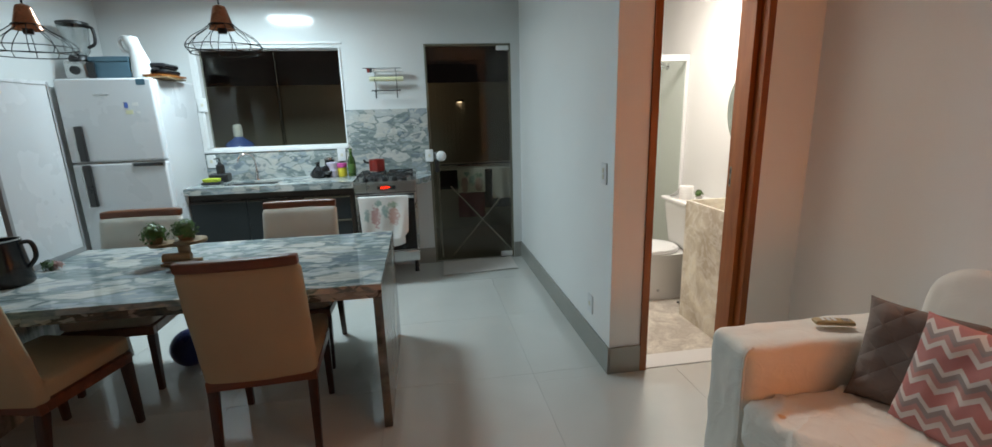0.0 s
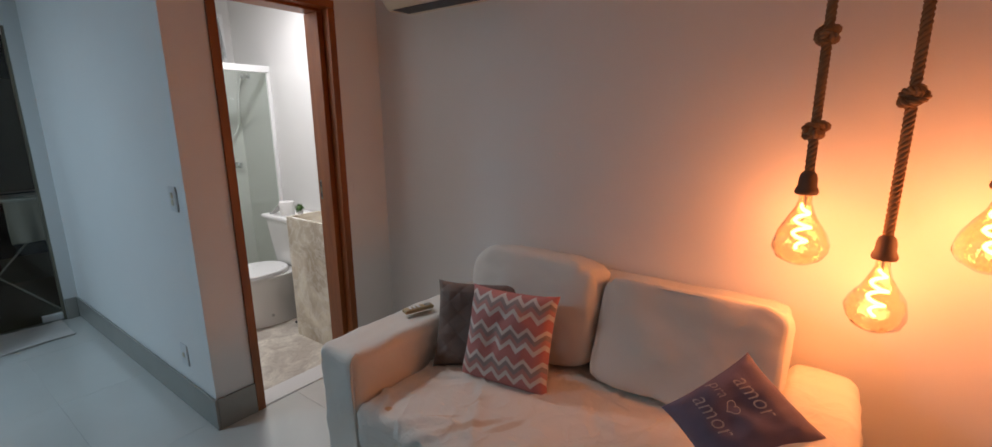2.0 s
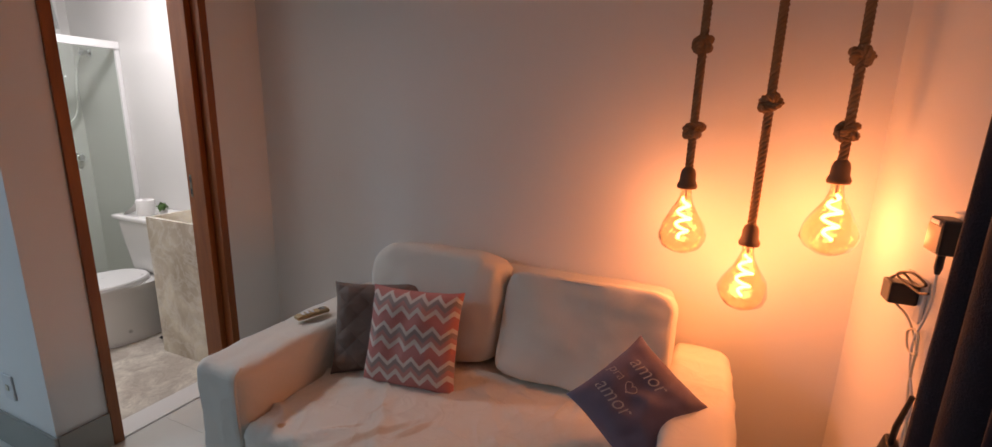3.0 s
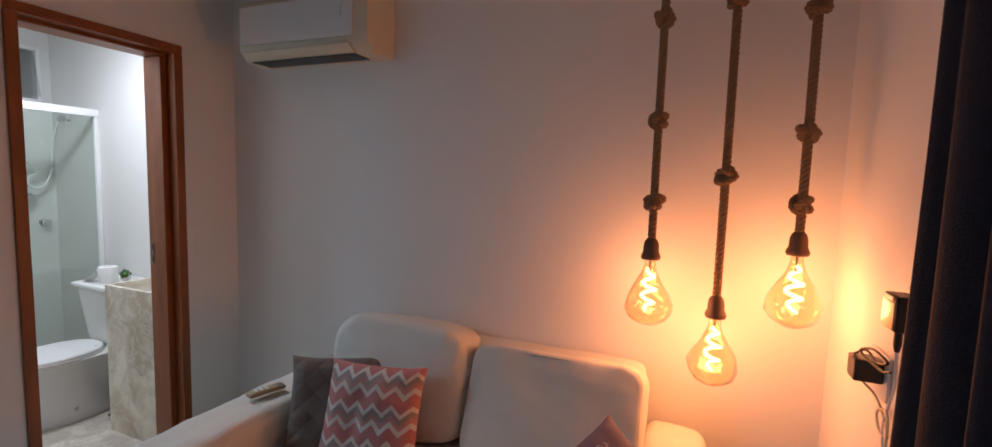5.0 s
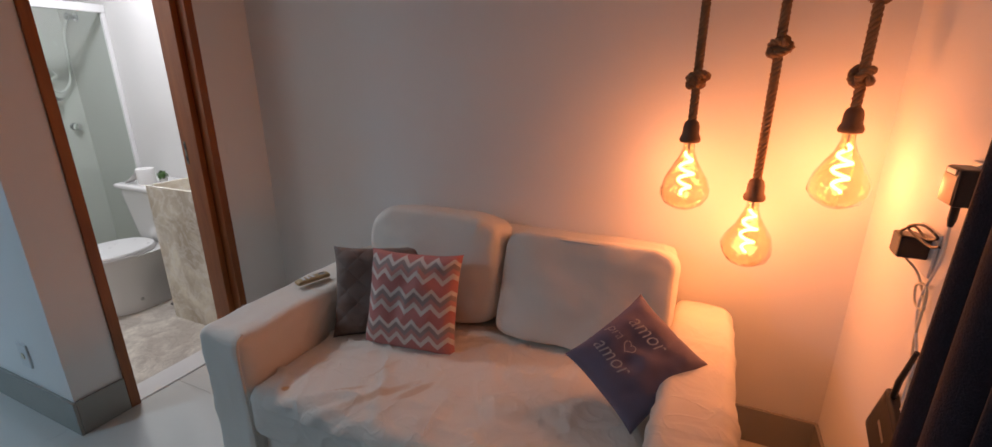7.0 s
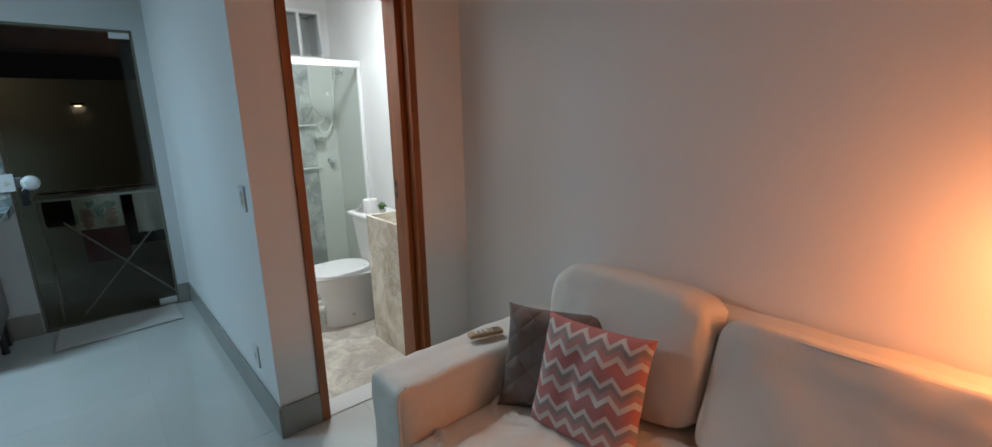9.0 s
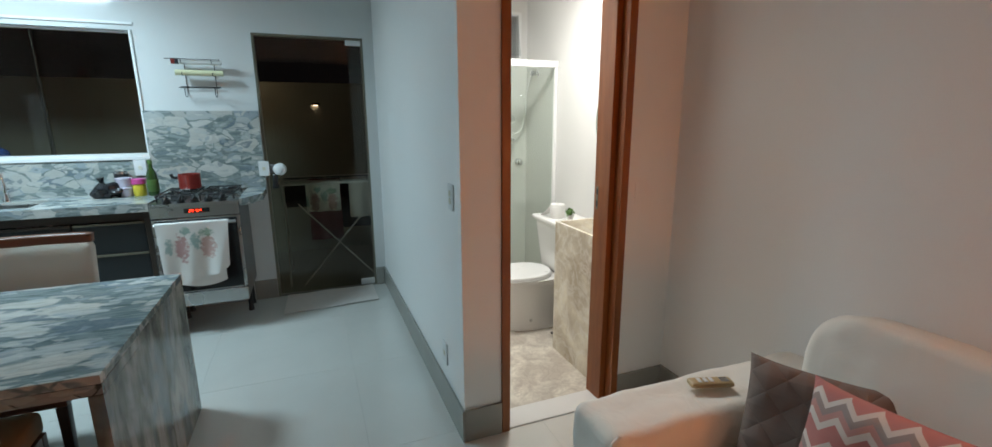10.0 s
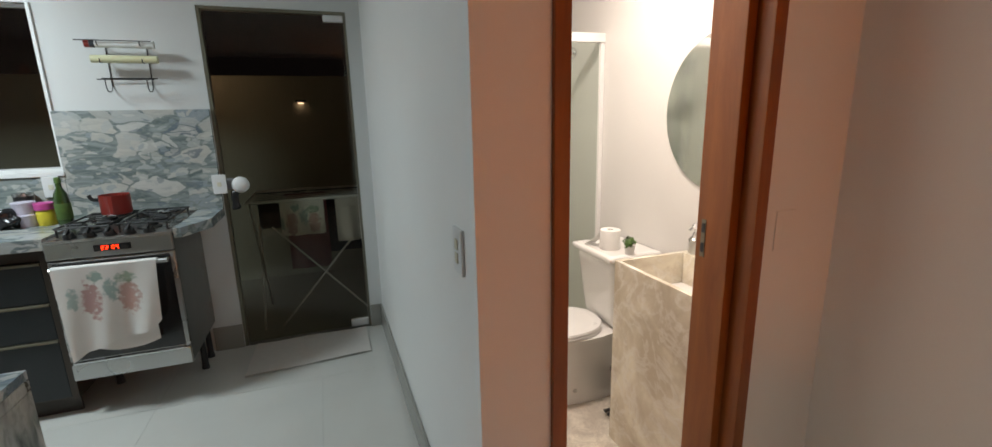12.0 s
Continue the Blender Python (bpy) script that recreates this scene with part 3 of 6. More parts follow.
def build_chair(cloth):
    """A dining chair at the origin: its back stands at y = 0, the seat reaches to y = 0.46."""
    c = thing("dining_chair", "beige linen dining chair with red-brown wooden legs and top rail", "chair", group="chairs round the dining table")
    w = 0.230

    def curve(bm, k):
        for v in bm.verts:
            v.co.y += k * (1 - (v.co.x / w) ** 2) - 0.10 * max(0, v.co.z - 0.42) / 0.5
        return bm
    part("seat", soft((-w, 0.03, 0.385), (w, 0.47, 0.475), 0.03, 10, 0.012, 0.003, 9), cloth, c, smooth=80)
    part("backrest", curve(soft((-w, 0.02, 0.37), (w, 0.085, 0.905), 0.025, 14, 0.006, 0.003, 9), -0.02), cloth, c, smooth=80)
    part("top_rail", curve(soft((-w + 0.004, 0.022, 0.898), (w - 0.004, 0.072, 0.945), 0.012, 10), -0.02), CHAIRWOOD, c, "curved red-brown wooden top rail", smooth=80)
    part("seat_frame", blocks(((-w + 0.005, 0.025, 0.335), (w - 0.005, 0.06, 0.383)), ((-w + 0.005, 0.43, 0.335), (w - 0.005, 0.465, 0.383)), ((-w + 0.005, 0.061, 0.335), (-w + 0.04, 0.429, 0.383)), ((w - 0.04, 0.061, 0.335), (w - 0.005, 0.429, 0.383)), bevel=0.004), CHAIRWOOD, c)
    for sx in (-1, 1):
        for y, dy in ((0.045, -0.05), (0.445, 0.01)):
            bm = blocks(((-0.02, -0.02, 0), (0.02, 0.02, 0.334)), bevel=0.003)
            for v in bm.verts:
                k = 1 - v.co.z / 0.334
                v.co.x *= 1 - 0.3 * k
                v.co.y *= 1 - 0.3 * k
                v.co += Vector((sx * (w - 0.026), y + dy * k, 0))
            part("leg", bm, LEGWOOD, c)
    return c


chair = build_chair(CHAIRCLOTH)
chair.matrix_basis = pose(-0.672, 1.985, 0, 0, 0, 3)
copy_thing(chair, pose(-1.715, 1.985, 0, 0, 0, -14))
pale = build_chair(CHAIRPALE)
pale.matrix_basis = pose(-0.735, 3.175, 0, 0, 0, 180)
copy_thing(pale, pose(-1.66, 3.14, 0, 0, 0, 180))
tagged(chair, "upholstered dining chair in tan linen with a curved wooden top rail")

# ---- bathroom door frame ----
CLOTHRED = plain("red_enamel", (0.42, 0.035, 0.025), 0.3, vary=0.1, bump=0.02)
PURPLE = plain("purple_cotton", (0.21, 0.165, 0.235), 0.85, vary=0.08, scale=6, grain=240, bump=0.22)
CURTAIN = plain("dark_velvet", (0.040, 0.027, 0.040), 0.9, vary=0.8, scale=55, grain=260, bump=0.6)
ROPE = plain("jute_rope", (0.34, 0.19, 0.10), 0.9, vary=0.25, scale=30, grain=300, bump=0.5)
CORK = plain("brown_socket_cover", (0.20, 0.10, 0.055), 0.6, vary=0.2, bump=0.2)
COPPER = plain("copper_cone", (0.50, 0.17, 0.09), 0.28, 0.85, vary=0.12, bump=0.03)
BULBGLASS = glassy("amber_bulb", (1.0, 0.90, 0.72), 1.45, 0.0, 3.2, 1.0)
FILAMENT = glowing("filament", (1.0, 0.46, 0.16), 12)
LEAF = plain("leaf_green", (0.05, 0.15, 0.03), 0.5, vary=0.35, scale=40, bump=0.1)
TRAYWOOD = wood("tray_wood", (0.20, 0.10, 0.045), (0.42, 0.24, 0.12), (3, 12, 12), 0.45)
GREENGLASS = plain("green_bottle_glass", (0.02, 0.07, 0.015), 0.08, vary=0.1, bump=0.0, coat=0.5)
PINK = plain("pink_plastic", (0.75, 0.08, 0.28), 0.35, bump=0.02)
YELLOW = plain("yellow_plastic", (0.70, 0.50, 0.05), 0.4, bump=0.02)
TEAL = plain("teal_card", (0.04, 0.13, 0.17), 0.45, bump=0.04)
BLUEWATER = plain("blue_water_bottle", (0.05, 0.14, 0.42), 0.15, vary=0.1, bump=0.0)
CLEAR = glassy("clear_plastic", (0.90, 0.92, 0.92), 1.4, 0.05, 1.4)
PAPER = plain("white_paper", (0.80, 0.79, 0.77), 0.9, bump=0.1)
MATCLOTH = plain("beige_bath_mat", (0.64, 0.58, 0.54), 0.95, vary=0.08, scale=20, grain=120, bump=0.6)
BLUEBALL = plain("blue_vinyl", (0.015, 0.03, 0.13), 0.3, bump=0.02)
ROLLPALE = plain("pale_yellow_wrap", (0.70, 0.66, 0.42), 0.5, bump=0.04)
CREAMAC = plain("cream_aged_plastic", (0.72, 0.66, 0.52), 0.4, vary=0.04, bump=0.03)
PINKPALE = plain("pale_pink_petal", (0.55, 0.30, 0.27), 0.7, bump=0.0)
BRONZE = plain("bronze_aluminium", (0.22, 0.20, 0.15), 0.4, 0.5, bump=0.02)
FRAMEGREY = plain("grey_anodised_frame", (0.30, 0.30, 0.30), 0.45, vary=0.06, bump=0.02)
INK = plain("dark_print", (0.03, 0.04, 0.05), 0.5, bump=0.0)


def door_frame():
    f = thing("door_1", "open bathroom doorway with a varnished red-brown wooden frame", "door frame", ((DX0 + DX1) / 2, YD, 0), kind="structure")
    y0, y1 = YD - 0.014, YD + 0.164
    part("jamb", blocks(((DX0, y0, 0), (DX0 + 0.040, y1, DZ1 - 0.041)), ((DX0 + 0.0405, y0 + 0.055, 0), (DX0 + 0.052, y1, DZ1 - 0.053)), bevel=0.003), JAMB, f)
    right = part("jamb", blocks(((DX1 - 0.040, y0, 0), (DX1, y1, DZ1 - 0.041)), ((DX1 - 0.072, y0 + 0.055, 0), (DX1 - 0.0405, y1, DZ1 - 0.057)), bevel=0.003), JAMB, f)
    part("head", blocks(((DX0, y0, DZ1 - 0.040), (DX1, y1, DZ1)), ((DX0 + 0.041, y0 + 0.055, DZ1 - 0.056), (DX1 - 0.041, y1, DZ1 - 0.0405)), bevel=0.003), JAMB, f)
    part("strike_plate", blocks(((DX1 - 0.0745, y0 + 0.140, 1.02), (DX1 - 0.0725, y0 + 0.157, 1.135)), bevel=0.001), BRONZE, right, "steel strike plate with two dark slots")
    for z in (1.035, 1.095):
        part("strike_slot", blocks(((DX1 - 0.0760, y0 + 0.143, z), (DX1 - 0.0747, y0 + 0.154, z + 0.028))), INK, right)


door_frame()

# ---- kitchen window and glass door ----


def kitchen_window():
    w = thing("window_1", "white aluminium sliding kitchen window, dark night yard behind", "window", ((WX0 + WX1) / 2, YK, WZ0), kind="structure")
    part("window_frame", blocks(((WX0 - 0.030, YK - 0.014, WZ1 + 0.034), (WX1 + 0.02, YK - 0.001, WZ1 + 0.052)), ((WX0 + 0.001, YK + 0.030, WZ1 - 0.012), (WX1 - 0.001, YK + 0.10, WZ1 - 0.001)),
                                ((WX0 - 0.03, YK - 0.010, WZ0 + 0.003), (WX0 - 0.001, YK - 0.001, WZ1 + 0.033)), ((WX0 + 0.001, YK - 0.010, WZ0 + 0.02), (WX0 + 0.028, YK + 0.10, WZ1 - 0.001)),
                                ((WX1 - 0.012, YK - 0.012, WZ0 + 0.02), (WX1 + 0.004, YK - 0.001, WZ1 + 0.002)), bevel=0.002), ALU, w)
    part("window_sill", blocks(((WX0 - 0.045, YK - 0.030, WZ0 - 0.022), (WX1 + 0.004, YK - 0.001, WZ0 + 0.002)), ((WX0 + 0.002, YK + 0.001, WZ0 + 0.001), (WX1 - 0.002, YK + 0.12, WZ0 + 0.019)), bevel=0.003), ALU, w, "white sill ledge")
    mid = (WX0 + WX1) / 2 + 0.03
    for x0, x1, y in ((WX0 + 0.030, mid + 0.02, 0.055), (mid - 0.02, WX1 - 0.002, 0.080)):
        p = part("pane", blocks(((x0, YK + y, WZ0 + 0.024), (x1, YK + y + 0.006, WZ1 - 0.004))), DOORGLASS, w, smooth=0)
        p.visible_shadow = False
    part("mullion", blocks(((mid - 0.002, YK + 0.066, WZ0 + 0.022), (mid + 0.003, YK + 0.078, WZ1 - 0.004)), bevel=0.001), BLACK, w, "dark meeting rail of the sliding panes")


kitchen_window()


def glass_door():
    d = thing("door_2", "smoked tempered glass back door, closed, with white round knob", "door", ((GX0 + GX1) / 2, YK, 0), kind="structure")
    part("door_frame", blocks(((GX0, YK + 0.002, 0), (GX0 + 0.018, YK + 0.06, GZ1 - 0.001)), ((GX0 + 0.0185, YK + 0.002, GZ1 - 0.018), (GX1 - 0.0145, YK + 0.06, GZ1 - 0.001)), ((GX1 - 0.014, YK + 0.002, 0), (GX1 - 0.001, YK + 0.06, GZ1 - 0.001)), bevel=0.002), BRONZE, d, "thin bronze aluminium profile")
    p = part("pane", blocks(((GX0 + 0.022, YK + 0.025, 0.012), (GX1 - 0.018, YK + 0.035, GZ1 - 0.022))), DOORGLASS, d, smooth=0)
    p.visible_shadow = False
    part("hinge", blocks(((GX1 - 0.135, YK + 0.010, GZ1 - 0.058), (GX1 - 0.016, YK + 0.048, GZ1 - 0.016)), bevel=0.004), WHITE, d, "white top pivot hinge")
    part("hinge", blocks(((GX1 - 0.135, YK + 0.010, 0.010), (GX1 - 0.016, YK + 0.048, 0.060)), bevel=0.004), WHITE, d, "white bottom pivot hinge")
    k = part("knob", turned(lathe([(0, -0.070), (0.028, -0.068), (0.046, -0.056), (0.050, -0.045), (0.046, -0.034), (0.022, -0.022), (0.018, 0.0), (0, 0)], 28), Matrix.Translation((0.258, YK + 0.022, 1.075)) @ Matrix.Rotation(radians(-90), 4, "X")), WHITE, d, "white round knob", 60)
    k.data.update()
    lock = part("lock", blocks(((GX0 + 0.024, YK + 0.004, 1.045), (GX0 + 0.066, YK + 0.024, 1.115)), bevel=0.004), FRAMEGREY, d, "grey lock case")
    part("key_bunch", turned(soft((-0.022, -0.012, -0.12), (0.022, 0.012, 0.0), 0.010, 8, 0, 0.012, 30), Matrix.Translation((0.215, YK - 0.006, 1.045))), BLACK, lock, "dark keys and fob hanging", 60)


glass_door()

# ---- bathroom window ----
bw = thing("window_2", "small high white aluminium awning window in the shower", "window", (2.03, YB, 1.95), kind="structure")
part("window_frame", blocks(((1.80, YB - 0.012, 1.95), (1.825, YB + 0.05, 2.34)), ((2.235, YB - 0.012, 1.95), (2.26, YB + 0.05, 2.34)), ((1.826, YB - 0.012, 1.95), (2.234, YB + 0.05, 1.975)), ((1.826, YB - 0.012, 2.315), (2.234, YB + 0.05, 2.34)), ((2.06, YB - 0.006, 1.976), (2.085, YB + 0.03, 2.314)), bevel=0.002), ALU, bw)
for x0, x1, a in ((1.826, 2.058, 8), (2.087, 2.234, 14)):
    bm = blocks(((x0, -0.004, -0.335), (x1, 0.002, 0.0)))
    part("pane", turned(bm, Matrix.Translation((0, YB + 0.02, 2.312)) @ Matrix.Rotation(radians(-a), 4, "X")), CLEAR, bw, smooth=0)

# ---- switches and sockets ----


def plate(at, axis, label, slots=2, cover=None, proud=0.009):
    """A white wall plate; axis names the way it faces: -x or -y."""
    p = thing("wall_plate", label, "switch", at, "white wall plates")
    m = Matrix.Translation(at) @ (Matrix.Rotation(radians(-90), 4, "Z") if axis == "-x" else Matrix.Identity(4))
    part("cover", turned(blocks(((-0.038, -proud, -0.058), (0.038, -0.0005, 0.058)), bevel=proud * 0.42, seg=3), m), cover or WHITE, p)
    for k in range(slots):
        z = (k - (slots - 1) / 2) * 0.034
        part("rocker", turned(blocks(((-0.011, -proud - proud * 0.4, z - 0.013), (0.011, -proud - 0.0002, z + 0.013)), bevel=proud * 0.2), m), cover or CREAMAC, p)


plate((XS, 2.463, 1.13), "-x", "white two-gang light switch on the corridor wall")
plate((XS, 2.635, 0.306), "-x", "white low socket on the corridor wall", 1)
plate((1.965, YD, 1.115), "-y", "painted-over switch plate beside the bathroom door", 1, WALL, 0.0035)
plate((-1.805, YK - 0.012, 1.605), "-y", "white socket on the window edge", 1)
plate((-1.80, YK - 0.022, 1.11), "-y", "white socket on the marble splashback", 1)
plate((-0.665, YK - 0.022, 1.125), "-y", "white socket behind the bottles", 1)
plate((0.145, YK - 0.022, 1.085), "-y", "white switch beside the glass door", 1)

# ---- kitchen run ----
CZ = 0.94
structure("splashback_low", blocks(((-1.86, YK - 0.020, CZ + 0.001), (-0.602, YK - 0.001, WZ0 - 0.025))), SPLASH, "grey-green breccia marble splashback under the window", "splashback")
structure("splashback_high", blocks(((-0.60, YK - 0.020, CZ + 0.001), (GX0 - 0.004, YK - 0.001, 1.530))), SPLASH, "grey-green breccia marble splashback behind the stove", "splashback")


def worktop():
    w = thing("worktop", "grey-green breccia marble worktop with an undermounted steel sink", "worktop", (-1.2, 4.4, CZ))
    x0, x1, y0, y1 = -1.845, -0.512, 4.10, YK - 0.002
    sx0, sx1, sy0, sy1 = -1.58, -1.15, 4.20, 4.50
    zz = (CZ - 0.020, CZ)
    bm = blocks(((x0, y0, zz[0]), (sx0, y1, zz[1])), ((sx1, y0, zz[0]), (x1, y1, zz[1])), ((sx0, y0, zz[0]), (sx1, sy0, zz[1])), ((sx0, sy1, zz[0]), (sx1, y1, zz[1])))
    part("slab", bm, COUNTER, w, smooth=0)
    part("front_edge", blocks(((x0, y0 - 0.001, CZ - 0.055), (x1, y0 + 0.022, CZ - 0.0205)), bevel=0.001), COUNTER, w)
    part("side_edge", blocks(((x0 - 0.001, y0 + 0.023, CZ - 0.055), (x0 + 0.02, y1, CZ - 0.0205)), bevel=0.001), COUNTER, w)
    sink = bmesh.new()
    a, d = 0.004, 0.16
    for lo, hi in (((sx0 - a, sy0 - a, CZ - d - a), (sx1 + a, sy1 + a, CZ - d)), ((sx0 - a, sy0 - a, CZ - d), (sx0, sy1 + a, CZ - 0.021)), ((sx1, sy0 - a, CZ - d), (sx1 + a, sy1 + a, CZ - 0.021)), ((sx0, sy0 - a, CZ - d), (sx1, sy0, CZ - 0.021)), ((sx0, sy1, CZ - d), (sx1, sy1 + a, CZ - 0.021))):
        box(sink, lo, hi)
    s = part("sink_bowl", sink, STEEL, w, "steel sink bowl", 0)
    part("drain", lathe([(0, 0), (0.035, 0), (0.035, 0.004), (0.02, 0.006), (0, 0.004)], 20, (-1.36, 4.35, CZ - d)), CHROME, s)


worktop()
side = thing("side_worktop", "narrow marble worktop piece with a slanted front beside the stove", "worktop", (0.08, 4.4, CZ))
bm = bmesh.new()
pts = [(0.012, 4.10), (0.045, 4.10), (0.146, 4.30), (0.146, YK - 0.002), (0.012, YK - 0.002)]
lowv, top = [bm.verts.new((x, y, CZ - 0.05)) for x, y in pts], [bm.verts.new((x, y, CZ)) for x, y in pts]
bm.faces.new(lowv[::-1]), bm.faces.new(top)
for k in range(len(pts)):
    bm.faces.new((lowv[k], lowv[(k + 1) % 5], top[(k + 1) % 5], top[k]))
part("slab", bm, COUNTER, side, smooth=0)


def base_cabinet():
    c = thing("base_cabinet", "dark base cabinet with a brown carcass, grey doors and three drawers", "cabinet", (-1.2, 4.4, 0))
    x0, x1, y0, y1 = -1.825, -0.522, 4.145, YK - 0.014
    for name, lo, hi in (("side_board", (x0, y0 + 0.02, 0.10), (x0 + 0.018, y1, CZ - 0.057)), ("side_board", (x1 - 0.030, y0 - 0.01, 0.10), (x1, y1, CZ - 0.057)), ("bottom_board", (x0 + 0.019, y0 + 0.02, 0.10), (x1 - 0.031, y1, 0.118)),
                         ("back_board", (x0 + 0.019, y1 - 0.012, 0.119), (x1 - 0.031, y1, 0.75)), ("top_rail", (x0 + 0.019, y0 + 0.012, 0.825), (x1 - 0.031, y0 + 0.030, CZ - 0.058)), ("divider", (-0.95, y0 + 0.02, 0.119), (-0.932, y1 - 0.013, 0.75))):
        part(name, blocks((lo, hi), bevel=0.001), CASE, c)
    part("plinth", blocks(((x0 + 0.03, y0 + 0.06, 0.0), (x1 - 0.03, y0 + 0.075, 0.099))), CASE, c, smooth=0)
    for a, b in ((x0 + 0.012, -1.385), (-1.381, -0.945)):
        d = part("door", blocks(((a, y0 - 0.004, 0.112), (b, y0 + 0.014, 0.805)), bevel=0.002), DOORGREY, c, "matt dark grey door")
        part("pull_rail", blocks(((a, y0 - 0.010, 0.807), (b, y0 + 0.014, 0.822)), bevel=0.002), CASE, d)
    for z0, z1 in ((0.62, 0.805), (0.43, 0.60), (0.112, 0.41)):
        d = part("drawer", blocks(((-0.930, y0 - 0.004, z0), (x1 - 0.034, y0 + 0.014, z1)), bevel=0.002), DOORGREY, c, "matt dark grey drawer front")
        part("pull_rail", blocks(((-0.930, y0 - 0.012, z1 + 0.002), (x1 - 0.034, y0 + 0.010, z1 + 0.014)), bevel=0.002), BRONZE, d)


base_cabinet()


def faucet():
    f = thing("faucet", "chrome gooseneck kitchen faucet on the marble worktop", "faucet", (-1.40, 4.55, CZ))
    part("base", lathe([(0.024, 0), (0.024, 0.012), (0.016, 0.03), (0.014, 0.06), (0, 0.06)], 20, (-1.40, 4.55, CZ)), CHROME, f)
    part("spout", rod(bent([(-1.40, 4.55, CZ + 0.05), (-1.402, 4.55, CZ + 0.14), (-1.42, 4.54, CZ + 0.215), (-1.47, 4.51, CZ + 0.235), (-1.515, 4.48, CZ + 0.20), (-1.525, 4.475, CZ + 0.165)], 8), 0.0095, 12), CHROME, f, smooth=80)
    part("lever", rod([(-1.40, 4.55, CZ + 0.055), (-1.375, 4.535, CZ + 0.085)], 0.006, 10), CHROME, f)


faucet()


STOVESIDE = plain("dark_grey_enamel", (0.10, 0.105, 0.10), 0.35, vary=0.1, bump=0.03)


def stove():
    s = thing("stove", "stainless four-burner gas stove with red clock and black glass oven", "stove", (-0.25, 4.4, 0))
    x0, x1, y0, y1, z0, z1 = -0.505, 0.004, 4.085, YK - 0.024, 0.215, 0.925
    part("body", blocks(((x0, y0 + 0.03, z0), (x1, y1, z1 - 0.012)), bevel=0.003), STOVESIDE, s, "dark grey enamelled sides")
    for x in (x0 + 0.04, x1 - 0.04):
        for y in (y0 + 0.36, y1 - 0.05):
            part("foot", lathe([(0, 0), (0.022, 0), (0.018, 0.03), (0.016, z0), (0, z0)], 12, (x, y, 0)), BLACK, s)
    part("cooktop", blocks(((x0 - 0.003, y0 - 0.004, z1 - 0.011), (x1 + 0.003, y1, z1 + 0.004)), bevel=0.004), STEEL, s)
    panel = part("control_panel", blocks(((x0, y0, 0.836), (x1, y0 + 0.029, z1 - 0.012)), bevel=0.003), STEEL, s)
    part("clock_window", blocks(((-0.315, y0 - 0.003, 0.862), (-0.165, y0 - 0.0005, 0.893)), bevel=0.001), OVENGLASS, panel)
    seg = {"a": (1, 13, 8, 15), "g": (1, 6.2, 8, 8.2), "d": (1, -0.6, 8, 1.4), "f": (0, 8, 2, 14), "b": (7, 8, 9, 14), "e": (0, 0.5, 2, 6.5), "c": (7, 0.5, 9, 6.5)}
    for x, on in ((-0.285, "abged"), (-0.268, "abged"), (-0.243, "abcdef"), (-0.226, "fgbc")):
        bm = bmesh.new()
        for k in on:
            a0, b0, a1, b1 = [q * 0.0012 for q in seg[k]]
            box(bm, (x + a0, y0 - 0.0045, 0.869 + b0), (x + a1, y0 - 0.0035, 0.869 + b1))
        part("clock_digit", bm, REDGLOW, panel, "glowing red clock digit", 0)
    part("panel_dial", lathe([(0, -0.016), (0.010, -0.016), (0.012, 0), (0, 0)], 16), BLACK, panel).data.transform(Matrix.Translation((-0.42 + 0.25, y0 - 4.4, 0.876)) @ Matrix.Rotation(radians(-90), 4, "X"))
    for n in range(5):
        x = x0 + 0.095 + n * 0.080
        bm = lathe([(0, 0.034), (0.018, 0.034), (0.022, 0.028), (0.023, 0.005), (0.027, 0.0), (0, 0.0)], 20)
        box(bm, (-0.0055, -0.023, 0.033), (0.0055, 0.023, 0.047), 0.002)
        part("knob", turned(bm, Matrix.Translation((x, y0 + 0.030, z1 + 0.004)) @ Matrix.Rotation(radians(28), 4, "X")), BLACK, s, "black burner knob")
    for bx, by in ((-0.375, 4.245), (-0.125, 4.245), (-0.375, 4.485), (-0.125, 4.485)):
        b = part("burner", lathe([(0.055, 0), (0.055, 0.008), (0.040, 0.014), (0.036, 0.024), (0.018, 0.028), (0, 0.028)], 20, (bx, by, z1 + 0.004)), IRON, s)
    for x in (-0.375, -0.125):
        bm = bmesh.new()
        zt = z1 + 0.046
        tube(bm, [(x - 0.105, 4.155, zt), (x + 0.105, 4.155, zt), (x + 0.105, 4.575, zt), (x - 0.105, 4.575, zt)], 0.0055, 6, True)
        for yy in (4.245, 4.485):
            tube(bm, [(x - 0.105, yy, zt), (x - 0.03, yy, zt)], 0.005, 6)
            tube(bm, [(x + 0.03, yy, zt), (x + 0.105, yy, zt)], 0.005, 6)
            tube(bm, [(x, yy - 0.085, zt), (x, yy - 0.028, zt)], 0.005, 6)
            tube(bm, [(x, yy + 0.028, zt), (x, yy + 0.085, zt)], 0.005, 6)
            tube(bm, [(x + 0.085 * math.cos(k * math.pi / 8), yy + 0.085 * math.sin(k * math.pi / 8), zt) for k in range(16)], 0.005, 6, True)
        for cx, cy in ((x - 0.1, 4.16), (x + 0.1, 4.16), (x - 0.1, 4.57), (x + 0.1, 4.57)):
            tube(bm, [(cx, cy, z1 + 0.004), (cx, cy, zt)], 0.005, 6)
        part("grate", bm, IRON, s, "black iron pan grate", 60)
    door = part("oven_door", blocks(((x0, y0 + 0.004, 0.315), (x1, y0 + 0.029, 0.826)), bevel=0.003), STEEL, s)
